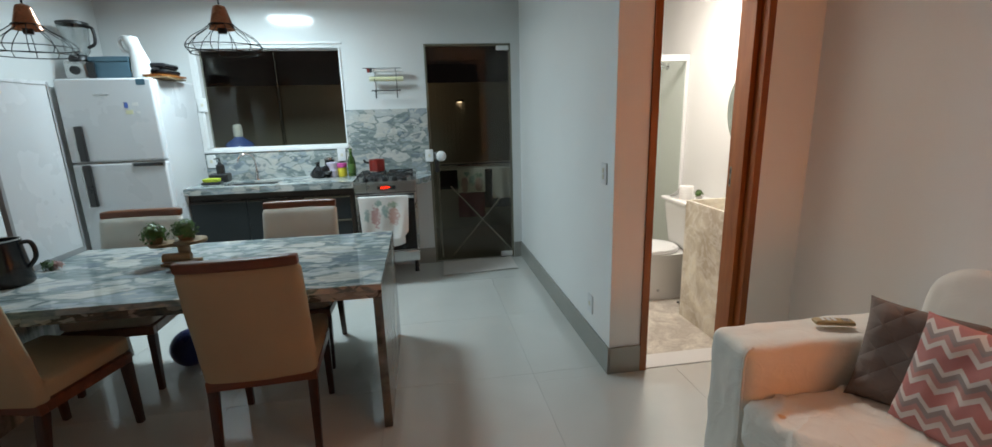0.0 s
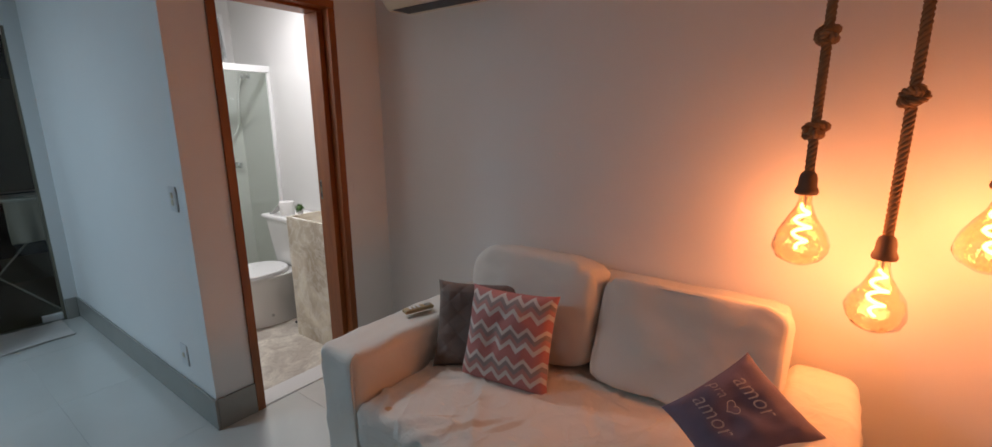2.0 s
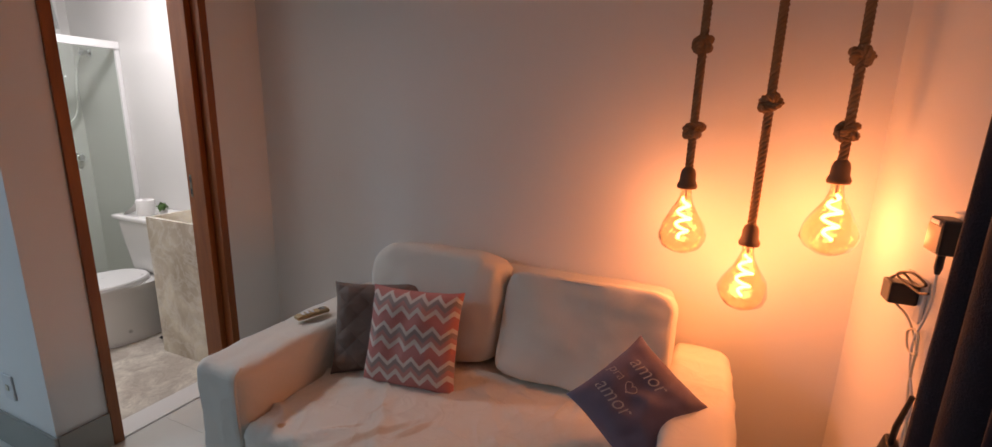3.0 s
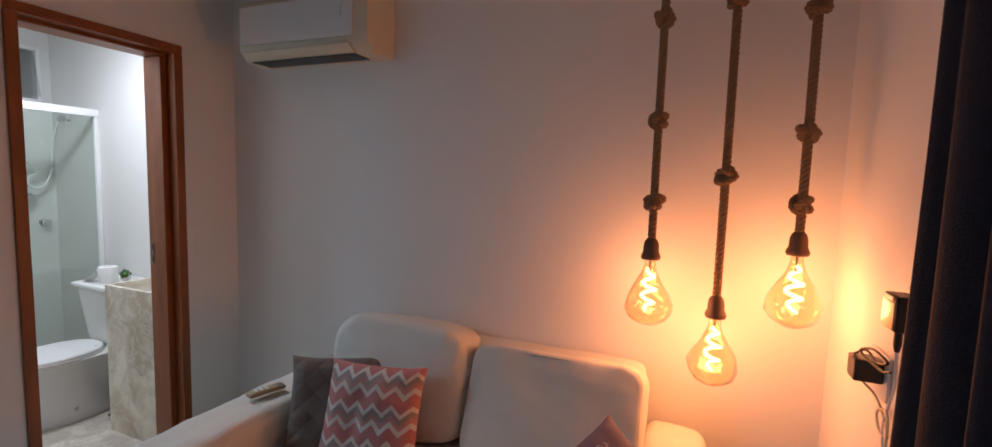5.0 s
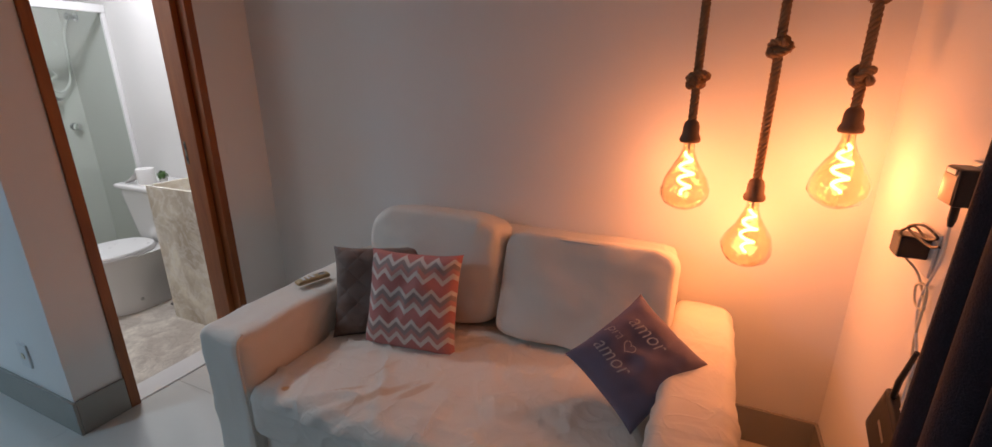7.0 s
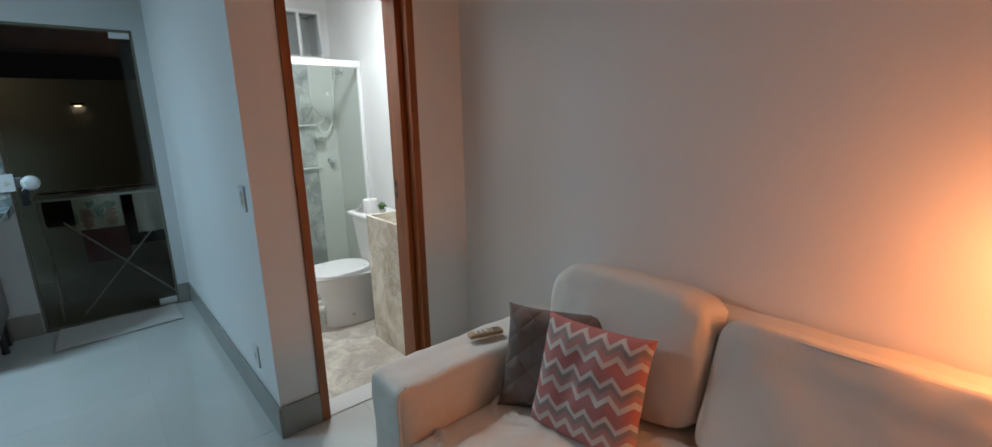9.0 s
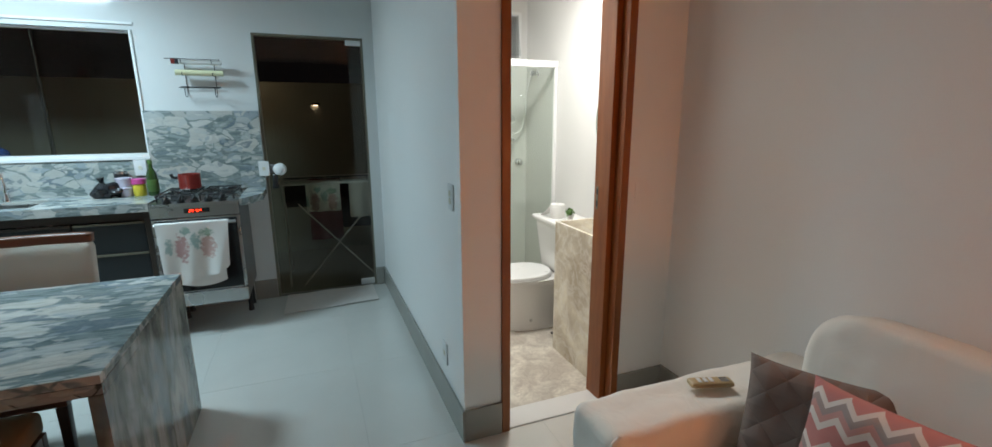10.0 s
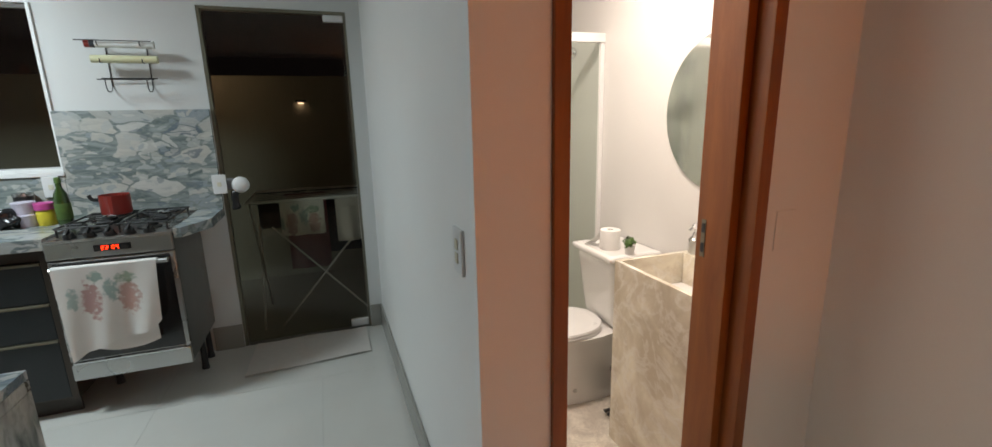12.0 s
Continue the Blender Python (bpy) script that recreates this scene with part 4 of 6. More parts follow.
    part("oven_window", blocks(((x0 + 0.018, y0 + 0.0005, 0.322), (x1 - 0.018, y0 + 0.0035, 0.818)), bevel=0.001), OVENGLASS, door, "black oven glass")
    bm = bmesh.new()
    tube(bm, [(x0 + 0.02, y0 - 0.038, 0.795), (x1 - 0.02, y0 - 0.038, 0.795)], 0.011, 12)
    for x in (x0 + 0.03, x1 - 0.03):
        tube(bm, [(x, y0 - 0.038, 0.795), (x, y0 + 0.001, 0.795)], 0.008, 8)
    part("oven_handle", bm, STEEL, door, "steel towel-bar handle")
    part("drawer", blocks(((x0, y0 + 0.002, z0), (x1, y0 + 0.029, 0.300)), bevel=0.003), STEEL, s)
    part("drawer_trim", blocks(((x0 + 0.01, y0 - 0.002, 0.301), (x1 - 0.01, y0 + 0.012, 0.311)), bevel=0.002), CHROME, s)


REDGLOW = glowing("red_digits", (1.0, 0.05, 0.02), 5.0)
stove()


def towel_material():
    """White cotton with a faded print of red fruit and green leaves."""
    n = Nodes("fruit_towel")
    c = n.mix(n.noise(8.0), (0.70, 0.68, 0.65), (0.78, 0.77, 0.74))
    sep = n.add("ShaderNodeSeparateXYZ")
    n.link(n.coords, sep.inputs[0])
    wob = n.noise(44.0, 4.0)
    for cx, cz, rx, rz, col in ((-0.075, -0.165, 0.042, 0.105, (0.48, 0.17, 0.16)), (0.075, -0.165, 0.050, 0.090, (0.52, 0.22, 0.18)), (-0.045, -0.055, 0.034, 0.035, (0.13, 0.32, 0.27)), (0.005, -0.125, 0.034, 0.062, (0.16, 0.35, 0.33)), (0.070, -0.070, 0.048, 0.030, (0.15, 0.32, 0.22)), (-0.145, -0.155, 0.024, 0.060, (0.22, 0.40, 0.38))):
        dx = n.math("DIVIDE", n.math("SUBTRACT", sep.outputs[0], cx), rx)
        dz = n.math("DIVIDE", n.math("SUBTRACT", sep.outputs[2], cz), rz)
        d = n.math("ADD", n.math("ADD", n.math("MULTIPLY", dx, dx), n.math("MULTIPLY", dz, dz)), n.math("MULTIPLY", n.math("SUBTRACT", wob, 0.5), 3.4))
        c = n.mix(n.ramp(d, [(0.35, (0.75, 0.75, 0.75)), (1.0, (0, 0, 0))]), c, col)
    n.bump(n.noise(220, 3), 0.25, 0.003)
    return n.done(c, 0.9)


FRUIT = towel_material()
hy, hz = 4.047, 0.795


def towel_front(u, v):
    drop = 0.40 - 0.10 * max(0.0, (u - 0.55) / 0.45) + 0.02 * math.sin(u * 9) + (0.06 if u < 0.15 else 0.0) * (1 - u / 0.15)
    x = -0.475 + 0.415 * u + 0.02 * v * (1 - u) - 0.02 * v * u
    return (x, hy - 0.018 - 0.012 * math.sin(u * 15 + v * 2) * v - 0.012 * math.sin(u * 6.5 + 1) * v, hz + 0.010 - drop * v)


tw = thing("oven_towel", "white cotton towel with faded fruit print over the oven handle", "towel", (-0.267, hy, hz + 0.01))
part("front_fall", thicken(sheet(36, 24, towel_front), 0.003), FRUIT, tw, smooth=80)
part("fold", thicken(sheet(36, 8, lambda u, v: (-0.475 + 0.415 * u, hy + 0.0165 * math.cos(math.pi * (1 - v)) , hz + 0.010 + 0.0075 * math.sin(math.pi * v))), 0.003), FRUIT, tw, smooth=80)
part("back_fall", thicken(sheet(24, 16, lambda u, v: (-0.40 + 0.29 * u, hy + 0.015 + 0.003 * math.sin(u * 14) * v, hz + 0.008 - (0.415 + 0.03 * math.sin(u * 3.1)) * v)), 0.003), FRUIT, tw, smooth=80)

# ---- things on the worktop ----
G = "things on the worktop"


def on_worktop():
    z = CZ + 0.0005
    caddy = thing("sponge_caddy", "black plastic sink caddy with soap pump", "caddy", (-1.70, 4.50, z), G)
    part("tray", soft((-1.765, 4.44, z), (-1.615, 4.56, z + 0.075), 0.015, 8), BLACK, caddy)
    part("pump_bottle", lathe([(0.032, 0), (0.034, 0.01), (0.034, 0.085), (0.014, 0.10), (0.012, 0.115), (0, 0.115)], 20, (-1.685, 4.51, z + 0.06)), BLACK, caddy)
    part("pump_nozzle", rod(bent([(-1.685, 4.51, z + 0.17), (-1.685, 4.51, z + 0.20), (-1.70, 4.50, z + 0.205), (-1.72, 4.49, z + 0.20)], 5), 0.006, 8), BLACK, caddy)
    sponge = thing("sponge", "yellow and green kitchen sponge on a black dish", "sponge", (-1.70, 4.33, z), G)
    part("dish", soft((-1.775, 4.29, z), (-1.62, 4.38, z + 0.022), 0.010, 8), BLACK, sponge)
    part("foam", soft((-1.76, 4.30, z + 0.022), (-1.635, 4.37, z + 0.052), 0.008, 8, 0, 0.004, 50), LIME, sponge)
    bag = soft((-0.895, 4.42, z), (-0.735, 4.54, z + 0.085), 0.04, 14, 0.0, 0.045, 22, 2)
    tube(bag, [(-0.85, 4.48, z + 0.07), (-0.855, 4.48, z + 0.105), (-0.86, 4.475, z + 0.14)], [0.028, 0.012, 0.024], 10)
    solo("plastic_bag", bag, BAG, "small knotted black plastic bag on the worktop", "bag", G, at=(-0.815, 4.48, z))
    tall = thing("storage_tin", "dark tall tin behind the plastic tubs", "tin", (-0.775, 4.60, z), G)
    part("body", lathe([(0.042, 0), (0.042, 0.15), (0, 0.15)], 24, (-0.775, 4.60, z)), BLACK, tall)
    part("lid", lathe([(0.044, 0.15), (0.044, 0.165), (0.03, 0.17), (0, 0.17)], 24, (-0.775, 4.60, z)), STEEL, tall)
    for k in range(2):
        tub = thing("plastic_tub", "round translucent plastic tub, one of two stacked", "tub", (-0.735, 4.50, z + 0.066 * k), G)
        part("body", lathe([(0, 0), (0.040, 0), (0.048, 0.055), (0.046, 0.055), (0.039, 0.003), (0, 0.003)], 24, (-0.735, 4.50, z + 0.066 * k)), TUB, tub)
        part("lid", lathe([(0.050, 0.055), (0.050, 0.063), (0.04, 0.0655), (0, 0.0655)], 24, (-0.735, 4.50, z + 0.066 * k)), TUB, tub)
    jar = thing("lidded_jar", "yellow jar with a bright pink lid", "jar", (-0.650, 4.50, z), G)
    part("body", lathe([(0, 0), (0.036, 0), (0.040, 0.02), (0.040, 0.075), (0.034, 0.085), (0, 0.085)], 24, (-0.650, 4.50, z)), YELLOW, jar)
    part("lid", lathe([(0.044, 0.085), (0.044, 0.118), (0.036, 0.122), (0, 0.122)], 24, (-0.650, 4.50, z)), PINK, jar, "pink screw lid")
    bot = thing("bottle", "dark green glass oil bottle with a green label", "bottle", (-0.560, 4.47, z), G)
    part("glass", lathe([(0, 0), (0.032, 0), (0.034, 0.01), (0.034, 0.135), (0.028, 0.165), (0.014, 0.195), (0.013, 0.235), (0, 0.235)], 24, (-0.560, 4.47, z)), GREENGLASS, bot)
    part("label", lathe([(0.0345, 0.03), (0.0350, 0.031), (0.0350, 0.115), (0.0345, 0.116)], 24, (-0.560, 4.47, z)), LEAF, bot, "green paper label")
    part("cap", lathe([(0.0145, 0.222), (0.0145, 0.245), (0.012, 0.25), (0, 0.25)], 20, (-0.560, 4.47, z)), LEAF, bot, "green cap")
    pan = thing("milk_pan", "small red enamel pan with a black handle on the back burner", "pan", (-0.375, 4.50, 0.977), G)
    part("pot", lathe([(0, 0), (0.066, 0), (0.070, 0.006), (0.070, 0.100), (0.072, 0.104), (0.068, 0.104), (0.066, 0.008), (0, 0.006)], 30, (-0.340, 4.50, 0.977)), CLOTHRED, pan)
    part("handle", rod(bent([(-0.41, 4.50, 1.055), (-0.44, 4.495, 1.06), (-0.452, 4.493, 1.085)], 5), 0.010, 8), BLACK, pan, "black handle")


LIME = plain("sponge_lime", (0.42, 0.50, 0.05), 0.9, vary=0.2, bump=0.4)
BAG = plain("black_bag_film", (0.012, 0.012, 0.014), 0.22, vary=0.1, bump=0.0)
TUB = plain("translucent_lilac_plastic", (0.62, 0.56, 0.66), 0.35, bump=0.02)
on_worktop()


def wall_rack():
    r = thing("wall_roll_rack", "black wire wall rack holding kitchen rolls above the stove", "rack", (-0.22, YK, 1.78))
    y = YK - 0.085
    bm = bmesh.new()
    for x in (-0.305, -0.115):
        tube(bm, [(x, YK - 0.004, 1.90), (x, YK - 0.004, 1.66)], 0.0028, 6)
        tube(bm, bent([(x, YK - 0.004, 1.87), (x, y - 0.02, 1.862), (x, y - 0.03, 1.885)], 4), 0.0028, 6)
        tube(bm, bent([(x, YK - 0.004, 1.79), (x, y - 0.02, 1.775), (x, y - 0.03, 1.795)], 4), 0.0028, 6)
        tube(bm, bent([(x, YK - 0.004, 1.66), (x, YK - 0.03, 1.63), (x, y, 1.635), (x, y - 0.01, 1.69)], 5), 0.0028, 6)
    tube(bm, [(-0.40, y - 0.03, 1.885), (-0.06, y - 0.03, 1.885)], 0.0028, 6)
    tube(bm, [(-0.34, y - 0.01, 1.69), (-0.08, y - 0.01, 1.69)], 0.003, 6)
    tube(bm, [(-0.34, YK - 0.03, 1.70), (-0.08, YK - 0.03, 1.70)], 0.003, 6)
    part("wire_frame", bm, IRON, r)
    for z, x0, x1, m, lab in ((1.872, -0.365, -0.055, PAPER, "white foil roll with a red and black end"), (1.795, -0.350, -0.050, ROLLPALE, "pale yellow film roll")):
        roll = thing("kitchen_roll", lab, "roll", (-0.2, y, z), "rolls in the wall rack")
        part("sleeve", rod([(x0, y, z), (x1, y, z)], 0.020, 18), m, roll)
        if m is PAPER:
            part("end_band", rod([(x0 - 0.001, y, z), (x0 + 0.022, y, z)], 0.0206, 18), CLOTHRED, roll)
            part("end_band", rod([(x0 + 0.0225, y, z), (x0 + 0.045, y, z)], 0.0206, 18), INK, roll)


wall_rack()


# ---- fridge and what stands on it ----
FX0, FX1, FY0, FY1, FZ = -2.455, -1.822, 3.92, 4.60, 1.785


def fridge():
    f = thing("fridge", "white two-door fridge with long dark handles and energy stickers", "fridge", (-2.14, 4.26, 0))
    part("body", blocks(((FX0 + 0.004, FY0 + 0.062, 0.03), (FX1 - 0.004, FY1, FZ - 0.004)), bevel=0.012), FRIDGE, f)
    part("plinth", blocks(((FX0 + 0.03, FY0 + 0.08, 0.0), (FX1 - 0.03, FY1 - 0.05, 0.029))), BLACK, f)
    up = part("door", blocks(((FX0, FY0, 1.192), (FX1, FY0 + 0.058, FZ)), bevel=0.016, seg=3), FRIDGE, f, "freezer door with stickers")
    dn = part("door", blocks(((FX0, FY0, 0.07), (FX1, FY0 + 0.058, 1.183)), bevel=0.016, seg=3), FRIDGE, f)
    for p, z0, z1 in ((up, 1.200, 1.455), (dn, 0.865, 1.176)):
        part("handle", blocks(((-2.375, FY0 - 0.030, z0), (-2.325, FY0 - 0.0005, z1)), bevel=0.008), HANDLE, p, "long dark grip handle")
        part("handle_inlay", blocks(((-2.388, FY0 - 0.022, z0), (-2.3765, FY0 - 0.0005, z1)), bevel=0.003), STEEL, p)
    part("control_recess", blocks(((-2.055, FY0 - 0.006, 1.150), (-1.828, FY0 - 0.0005, 1.180)), bevel=0.002), STEEL, dn)
    part("control_display", blocks(((-2.045, FY0 - 0.0085, 1.1535), (-1.842, FY0 - 0.0065, 1.1765)), bevel=0.001), OVENGLASS, dn, "black display strip")
    for lo, hi, m in (((-1.925, 1.735), (-1.865, 1.775), TEAL), ((-2.030, 1.575), (-2.005, 1.615), BLUEWATER), ((-2.025, 1.532), (-1.978, 1.560), ROLLPALE), ((-1.975, 1.590), (-1.935, 1.612), PAPER), ((-1.955, 1.535), (-1.930, 1.550), PAPER), ((-2.22, 1.665), (-2.11, 1.674), STEEL)):
        part("sticker", blocks(((lo[0], FY0 - 0.0015, lo[1]), (hi[0], FY0 - 0.0004, hi[1]))), m, up, smooth=0)


HANDLE = plain("dark_handle", (0.025, 0.022, 0.022), 0.3, vary=0.2, bump=0.03)
fridge()


def on_fridge():
    g, z = "things on the fridge", FZ + 0.0005
    b = thing("blender", "blender with a steel base and a clear jug on the fridge", "blender", (-2.36, 4.10, z), g)
    part("base", soft((-2.435, 4.03, z), (-2.285, 4.17, z + 0.13), 0.02, 10), STEEL, b)
    part("dial", turned(lathe([(0, -0.02), (0.028, -0.02), (0.032, 0), (0, 0)], 20), Matrix.Translation((-2.36, 4.030, z + 0.065)) @ Matrix.Rotation(radians(-90), 4, "X")), BLACK, b)
    part("collar", lathe([(0.062, 0.13), (0.062, 0.16), (0.05, 0.175), (0, 0.175)], 24, (-2.36, 4.10, z)), BLACK, b)
    part("jug", lathe([(0.052, 0.165), (0.075, 0.20), (0.092, 0.385), (0.089, 0.385), (0.072, 0.203), (0.05, 0.17)], 26, (-2.36, 4.10, z)), CLEAR, b, "clear plastic jug")
    part("lid", lathe([(0.094, 0.382), (0.094, 0.40), (0.05, 0.412), (0, 0.412)], 26, (-2.36, 4.10, z)), BLACK, b)
    part("jug_handle", rod(bent([(-2.275, 4.10, z + 0.37), (-2.235, 4.10, z + 0.355), (-2.235, 4.10, z + 0.26), (-2.285, 4.10, z + 0.225)], 6), 0.011, 10), BLACK, b)
    part("blade_unit", lathe([(0.03, 0.176), (0.02, 0.205), (0, 0.21)], 12, (-2.36, 4.10, z)), STEEL, b)
    t = thing("storage_box", "dark teal cardboard box with a lid on the fridge", "box", (-2.14, 4.15, z), g)
    part("body", blocks(((-2.275, 4.05, z), (-2.015, 4.30, z + 0.125)), bevel=0.004), TEAL, t)
    part("lid", blocks(((-2.279, 4.046, z + 0.1255), (-2.011, 4.304, z + 0.160)), bevel=0.004), TEAL, t)
    solo("black_case", blocks(((-2.282, 4.02, z), (-2.235, 4.045, z + 0.12)), bevel=0.006), BLACK, "slim black case leaning between blender and box", "case", g)
    j = thing("pitcher", "white plastic pitcher with an open spout on the fridge", "pitcher", (-1.97, 4.12, z), g)
    bm = lathe([(0, 0), (0.062, 0), (0.068, 0.02), (0.060, 0.14), (0.045, 0.22), (0.052, 0.30), (0.048, 0.30), (0.040, 0.22), (0.055, 0.13), (0, 0.02)], 28)
    for v in bm.verts:
        k = max(0, v.co.z - 0.12)
        v.co.x -= 1.0 * k * k + 0.1 * k
    part("body", turned(bm, Matrix.Translation((-1.955, 4.10, z))), WHITE, j, smooth=60)
    part("handle", rod(bent([(-1.99, 4.10, z + 0.285), (-2.04, 4.10, z + 0.30), (-2.075, 4.10, z + 0.27), (-2.06, 4.10, z + 0.21), (-2.02, 4.10, z + 0.19)], 6), 0.012, 10), WHITE, j, smooth=80)
    bd = thing("cutting_board", "stack of two brown wooden boards on the fridge", "board", (-1.885, 4.35, z), g)
    part("board", turned(soft((-0.07, -0.20, 0), (0.075, 0.19, 0.016), 0.006, 8), Matrix.Translation((-1.845, 4.20, z)) @ Matrix.Rotation(0.1, 4, "Z")), TRAYWOOD, bd)
    part("board", turned(soft((-0.07, -0.18, 0), (0.07, 0.16, 0.016), 0.006, 8), Matrix.Translation((-1.845, 4.20, z + 0.017)) @ Matrix.Rotation(-0.06, 4, "Z")), JAMB, bd)
    gr = thing("sandwich_grill", "glossy black sandwich grill on the wooden boards", "grill", (-1.89, 4.32, z + 0.034), g)
    part("body", soft((-1.915, 4.08, z + 0.034), (-1.79, 4.33, z + 0.075), 0.02, 10), BAG, gr, smooth=60)
    part("cover", soft((-1.91, 4.085, z + 0.0755), (-1.795, 4.325, z + 0.11), 0.022, 10), BAG, gr, smooth=60)
    part("grip", rod(bent([(-1.865, 4.082, z + 0.07), (-1.85, 4.047, z + 0.072), (-1.835, 4.082, z + 0.07)], 4), 0.009, 8), BLACK, gr)


on_fridge()

# ---- ceiling panel and copper pendants over the table ----
pl = thing("ceiling_light", "square white LED ceiling panel, lit cool white", "ceiling light", (-1.20, 3.73, H))
LX, LY, LA, LB = -1.20, 3.73, 0.220, 0.199
part("frame", blocks(((LX - LA, LY - LA, H - 0.018), (LX - LB, LY + LA, H - 0.0005)), ((LX + LB, LY - LA, H - 0.018), (LX + LA, LY + LA, H - 0.0005)), ((LX - LB + 0.0005, LY - LA, H - 0.018), (LX + LB - 0.0005, LY - LB, H - 0.0005)), ((LX - LB + 0.0005, LY + LB, H - 0.018), (LX + LB - 0.0005, LY + LA, H - 0.0005)), bevel=0.002), WHITE, pl)
part("diffuser", blocks(((LX - LB + 0.001, LY - LB + 0.001, H - 0.014), (LX + LB - 0.001, LY + LB - 0.001, H - 0.006))), glowing("led_diffuser", COOL, 7.0), pl, "glowing diffuser", 0)


def pendant(x, y, z):
    """A copper cone with a cage of black wire; z is the height of its widest ring."""
    p = thing("pendant_lamp", "unlit copper cone pendant with a black wire cage over the table", "pendant lamp", (x, y, z), "pendants over the table")
    part("cord", rod([(x, y, z + 0.19), (x, y, H - 0.02)], 0.004, 8), BLACK, p)
    part("ceiling_rose", lathe([(0, 0), (0.05, 0), (0.045, -0.018), (0.01, -0.028), (0, -0.028)], 24, (x, y, H - 0.0005)), COPPER, p)
    part("cone", lathe([(0.056, 0.078), (0.053, 0.086), (0.031, 0.168), (0.026, 0.181), (0.009, 0.188), (0, 0.19)], 28, (x, y, z)), COPPER, p, "copper cone cap", 60)
    bm = bmesh.new()
    tube(bm, [(x + 0.054 * math.cos(k * math.pi / 14), y + 0.054 * math.sin(k * math.pi / 14), z + 0.10) for k in range(28)], 0.0024, 6, True)
    part("top_ring", bm, IRON, p)
    bm = bmesh.new()
    tube(bm, [(x + 0.165 * math.cos(k * math.pi / 20), y + 0.165 * math.sin(k * math.pi / 20), z) for k in range(40)], 0.0024, 6, True)
    part("wide_ring", bm, IRON, p)
    bm = bmesh.new()
    tube(bm, [(x + 0.150 * math.cos(k * math.pi / 20), y + 0.150 * math.sin(k * math.pi / 20), z - 0.030) for k in range(40)], 0.0024, 6, True)
    part("lower_ring", bm, IRON, p)
    for k in range(12):
        a = k * math.pi / 6
        way = bent([(x + r * math.cos(a), y + r * math.sin(a), z + h) for r, h in ((0.052, 0.098), (0.085, 0.072), (0.135, 0.040), (0.165, 0.0), (0.150, -0.030))], 4)
        part("wire", rod(way, 0.0019, 5), IRON, p)
    part("bulb_holder", lathe([(0.02, 0.10), (0.02, 0.06), (0, 0.06)], 16, (x, y, z)), BLACK, p)


pendant(-0.832, 2.61, 1.812)
pendant(-1.652, 2.61, 1.812)

# ---- things on and under the table ----


def leaf_clump(c, r, count, seed):
    rng = random.Random(seed)
    bm = bmesh.new()
    for _ in range(count):
        d = Vector((rng.gauss(0, 1), rng.gauss(0, 1), rng.gauss(0.35, 0.8))).normalized()
        at = Vector(c) + d * r * rng.uniform(0.35, 1.0)
        s = rng.uniform(0.010, 0.018)
        a = d.orthogonal().normalized()
        a = (Matrix.Rotation(rng.uniform(0, 6.28), 3, d) @ a)
        b = d.cross(a).normalized()
        tip = at + (a + d * 0.5) * s
        bm.faces.new([bm.verts.new(q) for q in (at - a * s * 0.7, at + b * s * 0.45 + d * 0.003, tip, at - b * s * 0.45 + d * 0.003)])
    return bm


def centrepiece():
    z = TZ + 0.0005
    t = thing("tiered_planter", "three-step wooden stand with two small green artificial plants", "planter", (-1.205, 2.66, z))
    part("foot", turned(soft((-0.085, -0.05, 0), (0.085, 0.05, 0.020), 0.008, 8), Matrix.Translation((-1.210, 2.64, z))), TRAYWOOD, t)
    part("post", lathe([(0.028, 0.02), (0.030, 0.09), (0.026, 0.115), (0, 0.115)], 16, (-1.200, 2.66, z)), TRAYWOOD, t)
    part("shelf", lathe([(0, 0), (0.075, 0), (0.078, 0.008), (0.075, 0.016), (0, 0.016)], 26, (-1.155, 2.65, z + 0.115)), TRAYWOOD, t)
    part("shelf", lathe([(0, 0), (0.065, 0), (0.068, 0.007), (0.065, 0.014), (0, 0.014)], 26, (-1.300, 2.67, z + 0.100)), TRAYWOOD, t)
    part("arm", rod([(-1.200, 2.66, z + 0.095), (-1.300, 2.67, z + 0.099)], 0.010, 8), TRAYWOOD, t)
    for cx, cy, cz in ((-1.180, 2.655, z + 0.132), (-1.335, 2.67, z + 0.115)):
        pot = part("pot", lathe([(0, 0), (0.030, 0), (0.038, 0.03), (0.034, 0.03), (0, 0.022)], 18, (cx, cy, cz)), TRAYWOOD, t)
        part("leaves", leaf_clump((cx, cy, cz + 0.045), 0.062, 420, int(cx * 1000)), LEAF, pot, "dense small green leaves", 0)
    part("wood_log", rod([(-1.285, 2.615, z + 0.045), (-1.155, 2.625, z + 0.045)], 0.022, 14), TRAYWOOD, t)


centrepiece()
JX, JY = -1.892, 2.485
k = thing("jug", "glossy black jug with a loop handle on the table", "jug", (JX, JY, TZ))
part("body", lathe([(0, 0), (0.085, 0), (0.090, 0.01), (0.082, 0.10), (0.072, 0.20), (0.074, 0.215), (0.070, 0.215), (0.068, 0.20), (0, 0.02)], 30, (JX, JY, TZ + 0.0005)), BAG, k, smooth=60)
part("rim", rod([(JX + 0.072 * math.cos(a * math.pi / 16), JY + 0.072 * math.sin(a * math.pi / 16), TZ + 0.2175) for a in range(32)], 0.0032, 6, True), STEEL, k, "thin steel rim")
part("handle", rod(bent([(JX + 0.068, JY + 0.01, TZ + 0.20), (JX + 0.105, JY + 0.025, TZ + 0.195), (JX + 0.115, JY + 0.025, TZ + 0.13), (JX + 0.081, JY + 0.015, TZ + 0.075)], 7), 0.010, 10), BAG, k, smooth=80)
